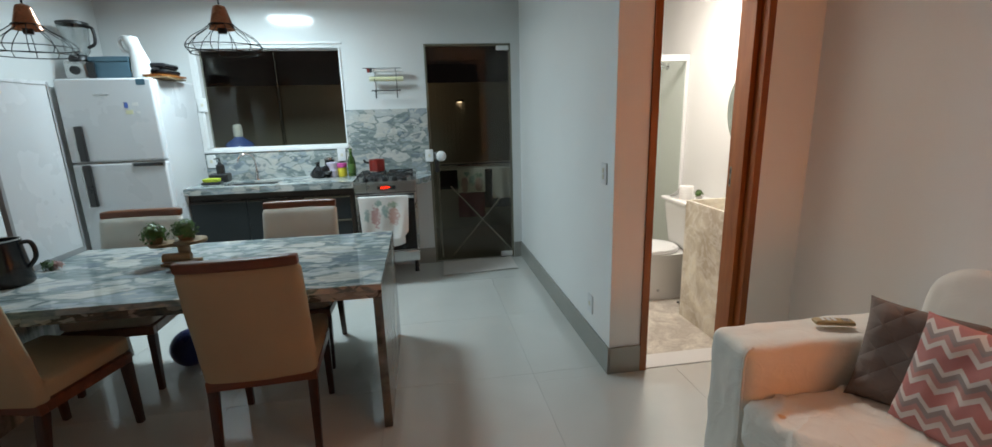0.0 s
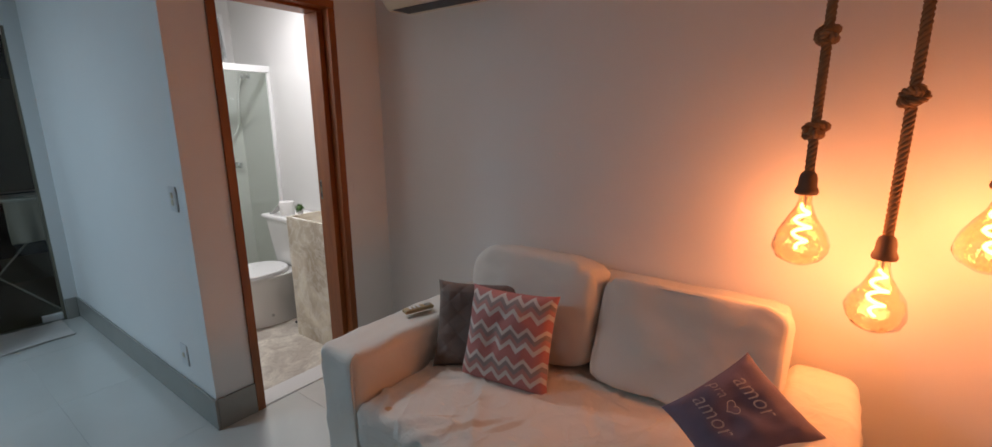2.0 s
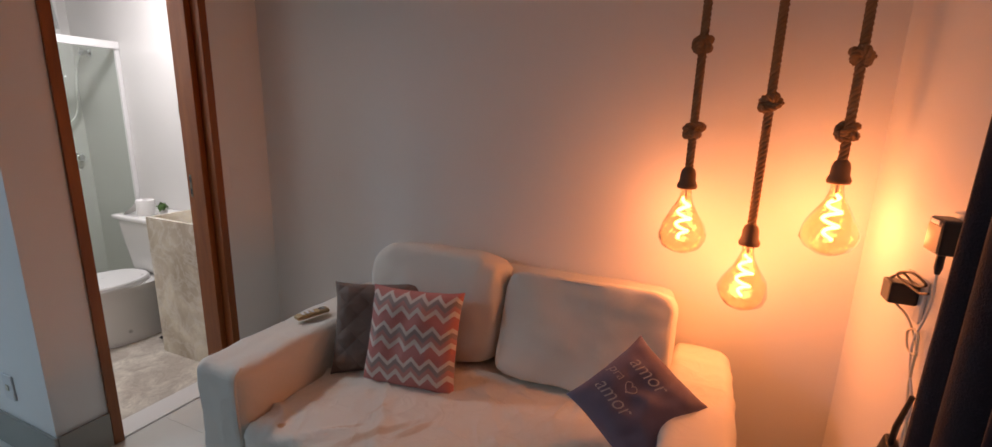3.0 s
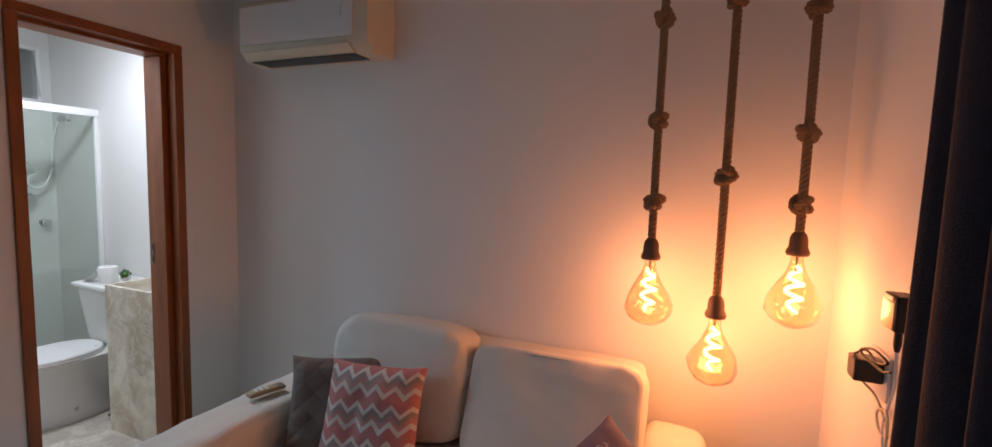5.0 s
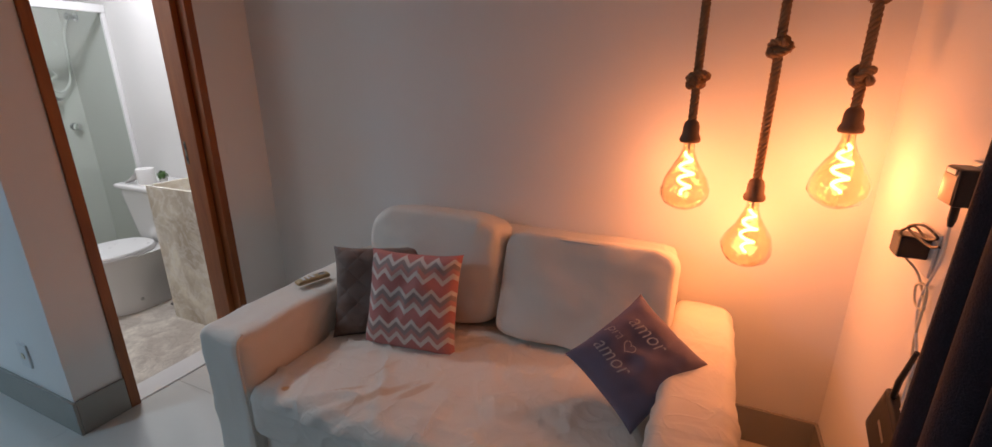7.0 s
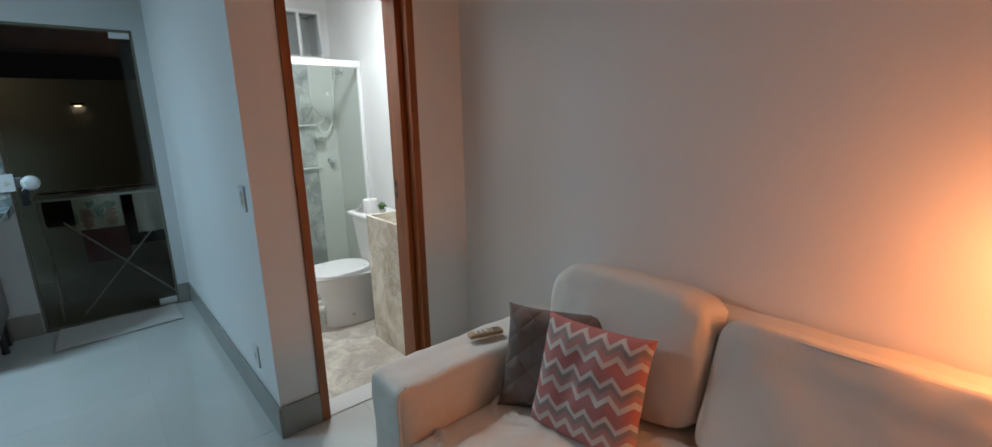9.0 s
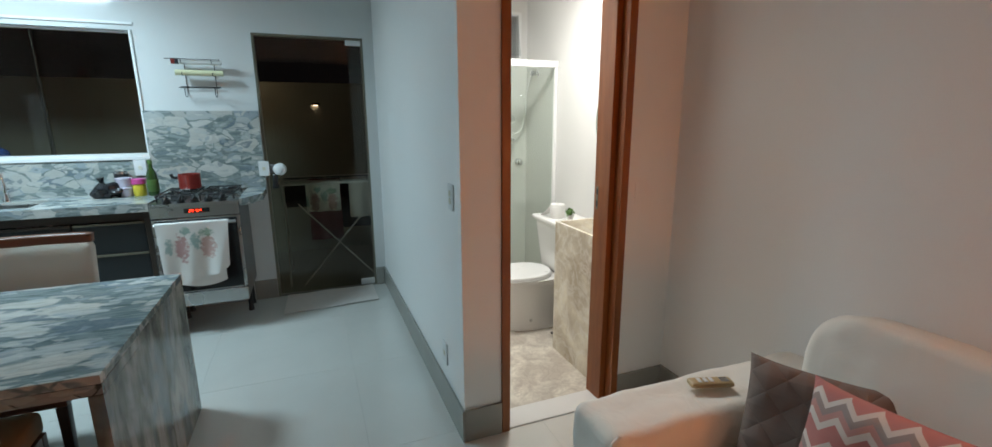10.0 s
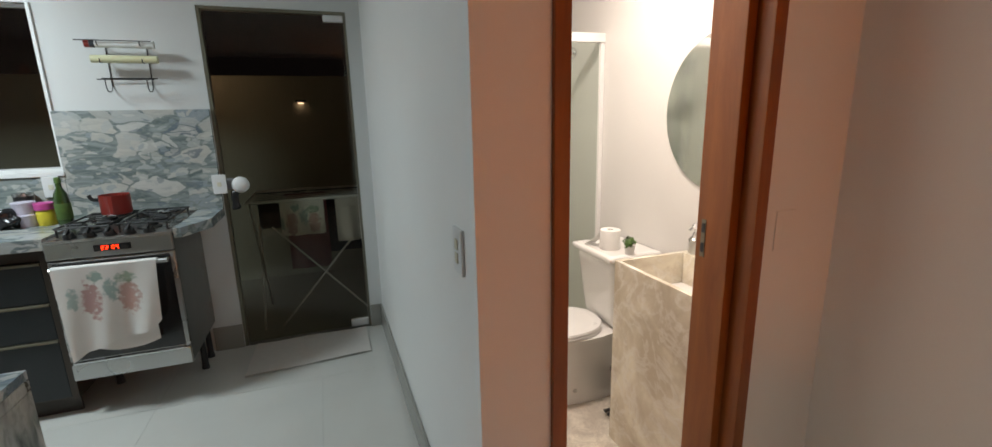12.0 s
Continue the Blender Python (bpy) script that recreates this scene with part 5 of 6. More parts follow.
ball = solo("ball", lathe([(0.115 * math.sin(a * math.pi / 18), 0.115 - 0.115 * math.cos(a * math.pi / 18)) for a in range(19)], 28, (-1.40, 2.95, 0.0005)), BLUEBALL, "dark blue rubber ball on the floor under the table", "ball", smooth=180, at=(-1.40, 2.95, 0))

# ---- framed board standing on the table end ----
fb = thing("framed_board", "white board in a grey aluminium frame standing on the table end", "board", (-1.945, 2.85, TZ))
y0, y1, z0, z1, xa, xb = 2.62, 3.088, TZ + 0.0005, 1.70, -1.962, -1.936
part("panel", blocks(((xa + 0.004, y0 + 0.022, z0 + 0.030), (xb - 0.004, y1 - 0.017, z1 - 0.018))), FRIDGE, fb, "smooth white panel", 0)
part("frame_side", blocks(((xa, y1 - 0.0165, z0), (xb, y1, z1)), bevel=0.002), FRAMEGREY, fb)
part("frame_side", blocks(((xa, y0, z0), (xb, y0 + 0.0215, z1)), bevel=0.002), FRAMEGREY, fb)
part("frame_bottom", blocks(((xa, y0 + 0.022, z0), (xb, y1 - 0.017, z0 + 0.029)), bevel=0.002), FRAMEGREY, fb)
part("frame_top", blocks(((xa, y0 + 0.022, z1 - 0.0175), (xb, y1 - 0.017, z1)), bevel=0.002), FRIDGE, fb, "white top edge")
sf = thing("flower_sprig", "small pink and green artificial sprig beside the jug", "flower", (-1.86, 2.70, TZ))
part("leaves", leaf_clump((-1.875, 2.70, TZ + 0.022), 0.03, 90, 9), LEAF, sf, smooth=0)
part("petals", leaf_clump((-1.84, 2.71, TZ + 0.020), 0.022, 60, 11), PINKPALE, sf, "pale pink petals", 0)

# ---- door mat ----
def mat_pt(u, v):
    return (0.205 + 0.72 * u + 0.02 * v * (1 - u), 4.22 + 0.43 * v + 0.05 * u * (1 - v), 0.006 + 0.004 * noise.noise(Vector((u * 6, v * 4, 2))) + 0.003 * math.sin(u * 10 + v * 3))


solo("door_mat", thicken(sheet(30, 14, mat_pt), 0.006), MATCLOTH, "crumpled beige cotton mat in front of the glass door", "mat", smooth=80)

# ---- pillows, remote ----


def puffed(size_u, size_v, thick, m, seed=0):
    """A square cushion standing in its own plane: u across, v up, bulging along its local x."""
    bm = bmesh.new()
    n = 26
    faces = {}
    for side in (-1, 1):
        for i in range(n + 1):
            for j in range(n + 1):
                u, v = 2 * i / n - 1, 2 * j / n - 1
                rim = i in (0, n) or j in (0, n)
                if rim and side == 1:
                    faces[side, i, j] = faces[-1, i, j]
                    continue
                pin = 1 - 0.07 * (abs(v) ** 2) * (1 - abs(u) ** 3) - 0.0
                piv = 1 - 0.07 * (abs(u) ** 2) * (1 - abs(v) ** 3)
                t = thick / 2 * ((1 - u ** 4) * (1 - v ** 4)) ** 0.55
                w = noise.noise(Vector((u * 2.2 + seed, v * 2.2, side))) * 0.016 * (1 - max(abs(u), abs(v)) ** 4)
                w += 0.006 * max(0.0, 1 - abs(noise.noise(Vector((u * 1.6 + v * 0.8 + seed, v * 1.3 - u, side * 3.0)))) * 6) * (1 - max(abs(u), abs(v)) ** 6)
                faces[side, i, j] = bm.verts.new((side * t + w * side, u * size_u / 2 * piv, v * size_v / 2 * pin))
    for side in (-1, 1):
        for i in range(n):
            for j in range(n):
                q = [faces[side, i, j], faces[side, i + 1, j], faces[side, i + 1, j + 1], faces[side, i, j + 1]]
                bm.faces.new(q if side == 1 else q[::-1])
    return turned(bm, m)


def chevron_material():
    n = Nodes("chevron_cotton")
    sep = n.add("ShaderNodeSeparateXYZ")
    n.link(n.coords, sep.inputs[0])
    zig = n.math("PINGPONG", n.math("ADD", sep.outputs[1], 5.0), 0.034)
    h = n.math("ADD", sep.outputs[2], n.math("MULTIPLY", zig, 0.95))
    band = n.math("FRACT", n.math("DIVIDE", n.math("ADD", h, 5.0), 0.118))
    c = n.ramp(band, [(0.0, (0.54, 0.165, 0.155)), (0.27, (0.70, 0.64, 0.60)), (0.44, (0.54, 0.24, 0.22)), (0.60, (0.30, 0.24, 0.23)), (0.76, (0.70, 0.64, 0.60)), (0.9, (0.54, 0.165, 0.155))], True)
    c = n.mix(n.math("MULTIPLY", n.noise(14), 0.25), c, (0.75, 0.55, 0.5))
    n.bump(n.noise(260, 3), 0.25, 0.003)
    return n.done(c, 0.85)


def quilt_material():
    n = Nodes("quilted_cotton")
    sep = n.add("ShaderNodeSeparateXYZ")
    n.link(n.coords, sep.inputs[0])
    a = n.math("PINGPONG", n.math("ADD", n.math("ADD", sep.outputs[1], sep.outputs[2]), 5.0), 0.045)
    b = n.math("PINGPONG", n.math("ADD", n.math("SUBTRACT", sep.outputs[1], sep.outputs[2]), 5.0), 0.045)
    hgt = n.math("MULTIPLY", n.math("MINIMUM", a, b), 22.0)
    n.bump(n.math("POWER", hgt, 0.5), 0.5, 0.012)
    c = n.mix(n.noise(5), (0.17, 0.125, 0.11), (0.23, 0.175, 0.15))
    return n.done(c, 0.75)


def cushion(name, label, mat, centre, size, thick, turn, lean, roll, seed):
    m = Matrix.Translation(centre) @ Matrix.Rotation(radians(turn), 4, "Z") @ Matrix.Rotation(radians(lean), 4, "Y") @ Matrix.Rotation(radians(roll), 4, "X")
    ob = new(name, mesh_of(name, puffed(size, size, thick, Matrix.Identity(4), seed), mat, 180))
    ob.matrix_basis = m
    return tagged(ob, label, "cushion", "cushions on the sofa")


cushion("cushion", "square cushion with red, grey and white zigzag print", chevron_material(), (1.655, 1.035, 0.612), 0.395, 0.12, 6, 21, -2, 1)
cushion("cushion", "grey-brown quilted square cushion leaning in the sofa corner", quilt_material(), (1.70, 1.225, 0.605), 0.37, 0.10, 38, 24, 4, 2)


def love_cushion():
    c = thing("cushion", "purple square cushion with white lettering and a heart", "cushion", (0, 0, 0), "cushions on the sofa")
    part("cover", puffed(0.292, 0.322, 0.12, Matrix.Identity(4), 3), PURPLE, c, smooth=180)

    def bulge(u, v):
        u, v = u / 0.155, v / 0.155
        return -0.060 * (max(0, (1 - u ** 4) * (1 - v ** 4))) ** 0.55 - 0.016
    for word, u0, v0, size in (("amor", 0.030, 0.040, 0.070), ("pra", 0.092, -0.020, 0.046), ("amor", 0.045, -0.088, 0.070)):
        cu = bpy.data.curves.new("lettering", "FONT")
        cu.body, cu.size, cu.shear, cu.resolution_u, cu.align_x = word, size, 0.35, 3, "CENTER"
        cu.offset = -0.0007
        tmp = new("lettering", cu)
        me = bpy.data.meshes.new_from_object(tmp)
        bpy.data.objects.remove(tmp)
        bm = bmesh.new()
        bm.from_mesh(me)
        bmesh.ops.subdivide_edges(bm, edges=[e for e in bm.edges if e.calc_length() > 0.02], cuts=2)
        for v in bm.verts:
            u, w = u0 - v.co.x * 0.82, v0 + v.co.y
            v.co = Vector((bulge(u, w) - 0.0005, u, w))
        part("lettering", bm, THREAD, c, "white script word " + word, 0)
    bm = rod([(bulge(0.030 - 0.019 * (math.sin(a) ** 3), 0.0) - 0.002, 0.030 - 0.019 * math.sin(a) ** 3, -0.012 + 0.0014 * (11 * math.cos(a) - 4 * math.cos(2 * a) - 2 * math.cos(3 * a) - math.cos(4 * a))) for a in [k * math.pi / 14 for k in range(28)]], 0.0013, 5, True)
    part("heart", bm, THREAD, c, "white outlined heart")
    part("tag", blocks(((-0.010, -0.168, 0.105), (0.010, -0.146, 0.130)), bevel=0.002), BLACK, c, "small black tag")
    c.matrix_basis = Matrix.Translation((1.605, 0.182, 0.616)) @ Matrix.Rotation(radians(14), 4, "Z") @ Matrix.Rotation(radians(47), 4, "Y") @ Matrix.Rotation(radians(47), 4, "X")
    return c


THREAD = plain("white_print", (0.60, 0.54, 0.54), 0.8, bump=0.0)
love_cushion()
# tan base colour stands for bulb light reflected in the adapter's black face
ADAPTER_SHINE = plain("tan_adapter_shine", (0.62, 0.48, 0.33), 0.12, vary=0.05, bump=0.0, coat=0.5)
TAN = plain("tan_plastic", (0.52, 0.36, 0.19), 0.45, bump=0.02)
rm = thing("remote", "tan air-conditioner remote control on the sofa arm", "remote", (1.615, 1.505, 0.63))
m = Matrix.Translation((1.615, 1.505, 0.631)) @ Matrix.Rotation(radians(-18), 4, "Z")
part("case", turned(soft((-0.07, -0.022, 0), (0.07, 0.022, 0.018), 0.007, 8), m), TAN, rm)
part("screen", turned(blocks(((0.030, -0.012, 0.0182), (0.056, 0.012, 0.0195)), bevel=0.001), m), STEEL, rm)
for kx in (-0.045, -0.025, -0.005):
    part("button", turned(blocks(((kx, -0.012, 0.0182), (kx + 0.012, 0.012, 0.0205)), bevel=0.002), m), WHITE, rm)

# ---- rope lamps ----
BULB = [(0.0, -0.245), (0.030, -0.240), (0.060, -0.220), (0.076, -0.190), (0.078, -0.165), (0.068, -0.130), (0.045, -0.090), (0.028, -0.055), (0.019, -0.025), (0.017, 0.0)]


def rope_run(bm, x, y, z0, z1, r=0.0130):
    n = int((z1 - z0) / 0.006)
    for s in range(3):
        way = []
        for k in range(n + 1):
            z = z0 + (z1 - z0) * k / n
            a = z * 2 * math.pi / 0.048 + s * 2 * math.pi / 3
            way.append((x + r * 0.60 * math.cos(a) + 0.004 * math.sin(z * 7), y + r * 0.60 * math.sin(a), z))
        tube(bm, way, r * 0.52, 8)


def rope_lamp(x, y, z, knots, seed):
    """z is where the glass leaves the socket."""
    p = thing("rope_lamp", "lit amber filament bulb hanging on a knotted jute rope", "pendant lamp", (x, y, z), "three rope lamps beside the sofa")
    bm = bmesh.new()
    rope_run(bm, x, y, z + 0.055, H - 0.02)
    part("rope", bm, ROPE, p, "thick twisted jute rope", 60)
    rng = random.Random(seed)
    for kz in knots:
        bm = bmesh.new()
        t0 = rng.uniform(0, 6)
        big = rng.uniform(1.0, 1.2)
        way = []
        for k in range(72):
            a = k / 72 * 2 * math.pi
            rr = (2 + math.cos(3 * a)) * 0.0074 * big
            way.append(Vector((rr * math.cos(2 * a), rr * math.sin(2 * a) * 0.8, 0.019 * big * math.sin(3 * a))))
        m = Matrix.Translation((x, y, kz)) @ Matrix.Rotation(t0, 4, "Z") @ Matrix.Rotation(radians(rng.uniform(50, 75)), 4, "X")
        for s in range(3):
            tw = []
            for i, q in enumerate(way):
                t = (way[(i + 1) % 72] - way[i - 1]).normalized()
                side = t.cross(Vector((0.3, 0.2, 1))).normalized()
                a = i * 2 * math.pi * 8 / 72 + s * 2.094
                tw.append(m @ (q + (side * math.cos(a) + t.cross(side) * math.sin(a)) * 0.0068))
            tube(bm, tw, 0.0062, 7, True)
        part("knot", bm, ROPE, p, smooth=60)
    part("ceiling_cup", lathe([(0, 0), (0.04, 0), (0.035, -0.02), (0.01, -0.03), (0, -0.03)], 20, (x, y, H - 0.0005)), CORK, p)
    part("socket", lathe([(0, 0.068), (0.013, 0.066), (0.021, 0.058), (0.025, 0.044), (0.026, 0.020), (0.031, 0.010), (0.033, 0.002), (0.030, -0.006), (0.022, -0.008), (0, -0.008)], 26, (x, y, z + 0.008)), CORK, p, "bell-shaped brown socket cover", 50)
    b = part("bulb", turned(dented(lathe(BULB, 36), seed), Matrix.Translation((x, y, z)) @ Matrix.Diagonal((1, 1, 0.92, 1))), BULBGLASS, p, "dimpled amber glass bulb", 180)
    b.visible_shadow = False
    way = []
    for k in range(90):
        s = k / 89
        a = s * 2 * math.pi * 3.2 + seed
        rr = 0.006 + 0.017 * math.sin(math.pi * min(1, s * 0.95))
        way.append((x + rr * math.cos(a), y + rr * math.sin(a), z - 0.030 - 0.145 * s))
    f = part("filament", rod(way, 0.0058, 6), FILAMENT, b, "glowing spiral filament", 80)
    f.visible_shadow = False
    stem = part("stem", rod([(x, y, z), (x, y, z - 0.05)], 0.004, 8), STEEL, b)
    stem.visible_shadow = False
    lamp("bulb_lamp", "POINT", BULB_WATTS, WARM, pose(x, y, z - 0.13), 0.045)


def dented(bm, seed):
    for v in bm.verts:
        k = min(1, abs(v.co.z) / 0.1)
        v.co.xy = v.co.xy * (1 + 0.16 * k * noise.noise(v.co * 16 + Vector((seed * 7, 0, 0))))
    return bm


BULB_WATTS = 1.9
rope_lamp(1.962, 0.118, 1.239, (1.437, 1.707, 2.035), 1)
rope_lamp(1.962, -0.094, 1.065, (1.526, 2.074), 2)
rope_lamp(1.960, -0.308, 1.290, (1.447, 1.662, 2.025), 3)


# ---- air conditioner ----
def air_conditioner():
    a = thing("air_conditioner", "white split air conditioner high on the sofa wall", "air conditioner", (XR, 1.65, 2.03))
    y0, y1, z0 = 1.305, 2.05, 2.030
    bm = bmesh.new()
    prof = [(XR - 0.001, z0), (XR - 0.155, z0 - 0.005), (XR - 0.195, z0 + 0.035), (XR - 0.205, z0 + 0.10), (XR - 0.200, z0 + 0.24), (XR - 0.17, z0 + 0.272), (XR - 0.001, z0 + 0.275)]
    ends = []
    for y in (y0, y0 + 0.008, y1 - 0.008, y1):
        k = 1.0 if y0 < y < y1 else 0.985
        ends.append([bm.verts.new((XR + (x - XR) * k, y, z0 + 0.137 + (z - z0 - 0.137) * k)) for x, z in prof])
    for p, q in zip(ends, ends[1:]):
        for j in range(len(prof)):
            bm.faces.new((p[j], p[(j + 1) % len(prof)], q[(j + 1) % len(prof)], q[j]))
    bm.faces.new(ends[0][::-1]), bm.faces.new(ends[-1])
    bmesh.ops.recalc_face_normals(bm, faces=bm.faces[:])
    part("casing", bm, CREAMAC, a, smooth=50)
    part("front_panel", blocks(((XR - 0.212, y0 + 0.07, z0 + 0.06), (XR - 0.2045, y1 - 0.02, z0 + 0.235)), bevel=0.003), WHITE, a, "white front cover")
    part("outlet", blocks(((XR - 0.170, y0 + 0.09, z0 - 0.008), (XR - 0.060, y1 - 0.05, z0 - 0.0055))), INK, a, "dark air outlet slot", 0)
    part("flap", turned(blocks(((-0.03, y0 + 0.09, -0.002), (0.03, y1 - 0.05, 0.002)), bevel=0.001), Matrix.Translation((XR - 0.186, 0, z0 + 0.012)) @ Matrix.Rotation(radians(38), 4, "Y")), CREAMAC, a, "cream air flap")
    part("sticker", blocks(((XR - 0.2135, y0 + 0.13, z0 + 0.14), (XR - 0.2125, y0 + 0.17, z0 + 0.20))), PAPER, a, smooth=0)


air_conditioner()


# ---- curtain, router, chargers ----
def curtain_pt(u, v):
    x = 1.262 - 2.4 * u + 0.05 * (1 - v) * max(0, 1 - u * 8)
    ph = u * 2.4 / 0.085 * 2 * math.pi
    wob = 0.35 * noise.noise(Vector((u * 18, v * 1.2, 0)))
    y = YC + 0.095 + (0.026 + 0.012 * noise.noise(Vector((u * 9, 3, 0)))) * math.sin(ph + wob * 5) + 0.012 * (1 - v) * noise.noise(Vector((u * 12, v * 3, 5)))
    return (x + 0.012 * math.cos(ph * 1.0), y, 0.02 + 2.40 * v)


ct = thing("curtain", "heavy dark plum curtain in deep folds down to the floor", "curtain", (0.1, YC + 0.09, 0))
part("cloth", thicken(sheet(330, 22, curtain_pt), 0.004), CURTAIN, ct, smooth=180)
part("curtain_rail", rod([(1.33, YC + 0.095, 2.435), (-1.15, YC + 0.095, 2.435)], 0.012, 10), STEEL, ct)
for x in (1.25, 0.1, -1.0):
    part("rail_bracket", rod([(x, YC + 0.001, 2.435), (x, YC + 0.095, 2.435)], 0.007, 8), STEEL, ct)

yw = YC
rt = thing("router", "black wireless router with two antennas on the wall", "router", (1.62, yw, 0.66))
m = Matrix.Translation((1.575, yw + 0.016, 0.60)) @ Matrix.Rotation(radians(-24), 4, "Y")
part("case", turned(soft((-0.085, -0.0145, -0.115), (0.085, 0.014, 0.065), 0.010, 10), m), BLACK, rt)
for x, lean in ((-0.04, 4), (0.055, 6)):
    part("antenna", turned(rod([(x, 0.004, 0.066), (x + 0.01, 0.006, 0.12), (x + 0.014, 0.006, 0.235)], [0.007, 0.0075, 0.0055], 10), m), BLACK, rt)
part("front_badge", turned(blocks(((-0.03, 0.0142, -0.02), (0.03, 0.0152, -0.008))), m), STEEL, rt, smooth=0)
ad = thing("power_adapter", "black wall power adapter in a white socket", "adapter", (1.56, yw, 1.235))
part("brick", blocks(((1.505, yw + 0.0105, 1.196), (1.578, yw + 0.055, 1.274)), bevel=0.006), BLACK, ad)
part("socket_plate", blocks(((1.49, yw + 0.0005, 1.13), (1.595, yw + 0.010, 1.284)), bevel=0.004), WHITE, ad)
# painted shine on the black brick: a pale patch, and a white glare strip
part("label", blocks(((1.511, yw + 0.0553, 1.200), (1.573, yw + 0.0563, 1.258)), bevel=0.0004), ADAPTER_SHINE, ad, "pale glossy patch painted as bulb light on the black face", 0)
part("glare_strip", blocks(((1.520, yw + 0.0553, 1.2605), (1.564, yw + 0.0570, 1.2705)), bevel=0.0006), WHITE, ad, "white strip painted as glare", 0)
part("plug_neck", lathe([(0.008, 0), (0.008, -0.035), (0.005, -0.05), (0, -0.05)], 12, (1.55, yw + 0.03, 1.195)), BLACK, ad)
pg = thing("charger", "black double charger plugged in the lower white socket", "charger", (1.70, yw, 1.05))
part("brick", blocks(((1.655, yw + 0.0105, 1.03), (1.705, yw + 0.072, 1.085)), bevel=0.005), BLACK, pg)
part("brick", blocks(((1.706, yw + 0.0105, 1.02), (1.752, yw + 0.060, 1.075)), bevel=0.005), BLACK, pg)
part("socket_plate", blocks(((1.64, yw + 0.0005, 0.99), (1.762, yw + 0.010, 1.10)), bevel=0.004), WHITE, pg)
yy = yw + 0.016
for pts, mat_, lab in (
        ([(1.55, yw + 0.03, 1.148), (1.58, yy, 1.06), (1.62, yy, 0.95), (1.60, yy, 0.88), (1.555, yy, 0.82), (1.56, yy, 0.72), (1.53, yy, 0.66)], WHITE, "thin pale cable hanging down the wall to the router"),
        ([(1.68, yw + 0.05, 1.03), (1.67, yy, 0.99), (1.59, yy, 0.935), (1.64, yy, 0.925), (1.66, yy, 0.965), (1.60, yy, 0.975), (1.59, yy, 0.85), (1.545, yy, 0.74), (1.55, yy, 0.68)], CREAMAC, "looped pale cable hanging from the charger"),
        ([(1.70, yw + 0.06, 1.087), (1.66, yw + 0.05, 1.11), (1.60, yw + 0.045, 1.10), (1.56, yw + 0.04, 1.115), (1.62, yw + 0.05, 1.125), (1.68, yw + 0.055, 1.10), (1.58, yw + 0.045, 1.09), (1.54, yw + 0.04, 1.10)], BLACK, "bundled black cable between the sockets")):
    solo("cable", rod(bent(pts, 8), 0.0032, 6), mat_, lab, "cable", "cables by the curtain", smooth=80)


# ---- bathroom ----
def basin():
    b = thing("wash_basin", "tall floor-standing wash basin of cloudy cream onyx slabs", "basin", (2.1, 2.77, -0.02))
    x0, x1, y0, y1, z0, z1, t = 1.885, XB - 0.002, 2.515, 3.035, -0.0195, 0.838, 0.020
    part("front_slab", blocks(((x0, y0, z0), (x0 + t, y1, z1)), bevel=0.002), ONYX, b)
    part("side_slab", blocks(((x0 + t + 0.0005, y0, z0), (x1, y0 + t, z1)), bevel=0.002), ONYX, b)
    part("side_slab", blocks(((x0 + t + 0.0005, y1 - t, z0), (x1, y1, z1)), bevel=0.002), ONYX, b)
    part("back_slab", blocks(((x1 - 0.09, y0 + t + 0.0005, z1 - 0.20), (x1, y1 - t - 0.0005, z1 - 0.002)), bevel=0.002), ONYX, b)
    part("bowl_floor", blocks(((x0 + t + 0.0005, y0 + t + 0.0005, z1 - 0.16), (x1 - 0.0905, y1 - t - 0.0005, z1 - 0.14)), bevel=0.002), CERAMIC, b)


basin()
bn = thing("waste_bin", "small black pedal bin between basin and toilet", "bin", (2.085, 3.15, -0.02))
part("body", lathe([(0, 0), (0.088, 0), (0.098, 0.01), (0.104, 0.22), (0.100, 0.22), (0.09, 0.012), (0, 0.012)], 28, (2.085, 3.15, -0.0195)), BLACK, bn)
part("lid", lathe([(0.106, 0.221), (0.106, 0.232), (0.06, 0.250), (0, 0.254)], 28, (2.085, 3.15, -0.0195)), BLACK, bn, smooth=60)
for dy in (-0.018, 0.014):
    part("pedal", soft((1.948, 3.150 + dy, 0.000), (1.992, 3.172 + dy, 0.012), 0.005, 6), BLACK, bn)
sd = thing("soap_dispenser", "steel soap dispenser on the basin ledge", "dispenser", (2.265, 3.03, 0.836))
part("bottle", lathe([(0, 0), (0.026, 0), (0.028, 0.01), (0.028, 0.065), (0.012, 0.08), (0.010, 0.095), (0, 0.095)], 22, (2.262, 2.985, 0.8365)), STEEL, sd)
part("pump", rod(bent([(2.262, 2.985, 0.925), (2.262, 2.985, 0.95), (2.245, 2.985, 0.955), (2.23, 2.985, 0.945)], 5), 0.006, 8), CHROME, sd)
part("pump_cap", lathe([(0.012, 0.0), (0.016, 0.012), (0.010, 0.024), (0, 0.026)], 16, (2.262, 2.985, 0.948)), CHROME, sd)
mi = thing("round_mirror", "round frameless mirror on the bathroom wall above the basin", "mirror", (XB, 2.945, 1.445))
part("glass", turned(lathe([(0, 0), (0.332, 0), (0.335, 0.004), (0.330, 0.010), (0, 0.010)], 64), Matrix.Translation((XB - 0.0005, 2.945, 1.445)) @ Matrix.Rotation(radians(-90), 4, "Y")), MIRROR, mi, smooth=30)


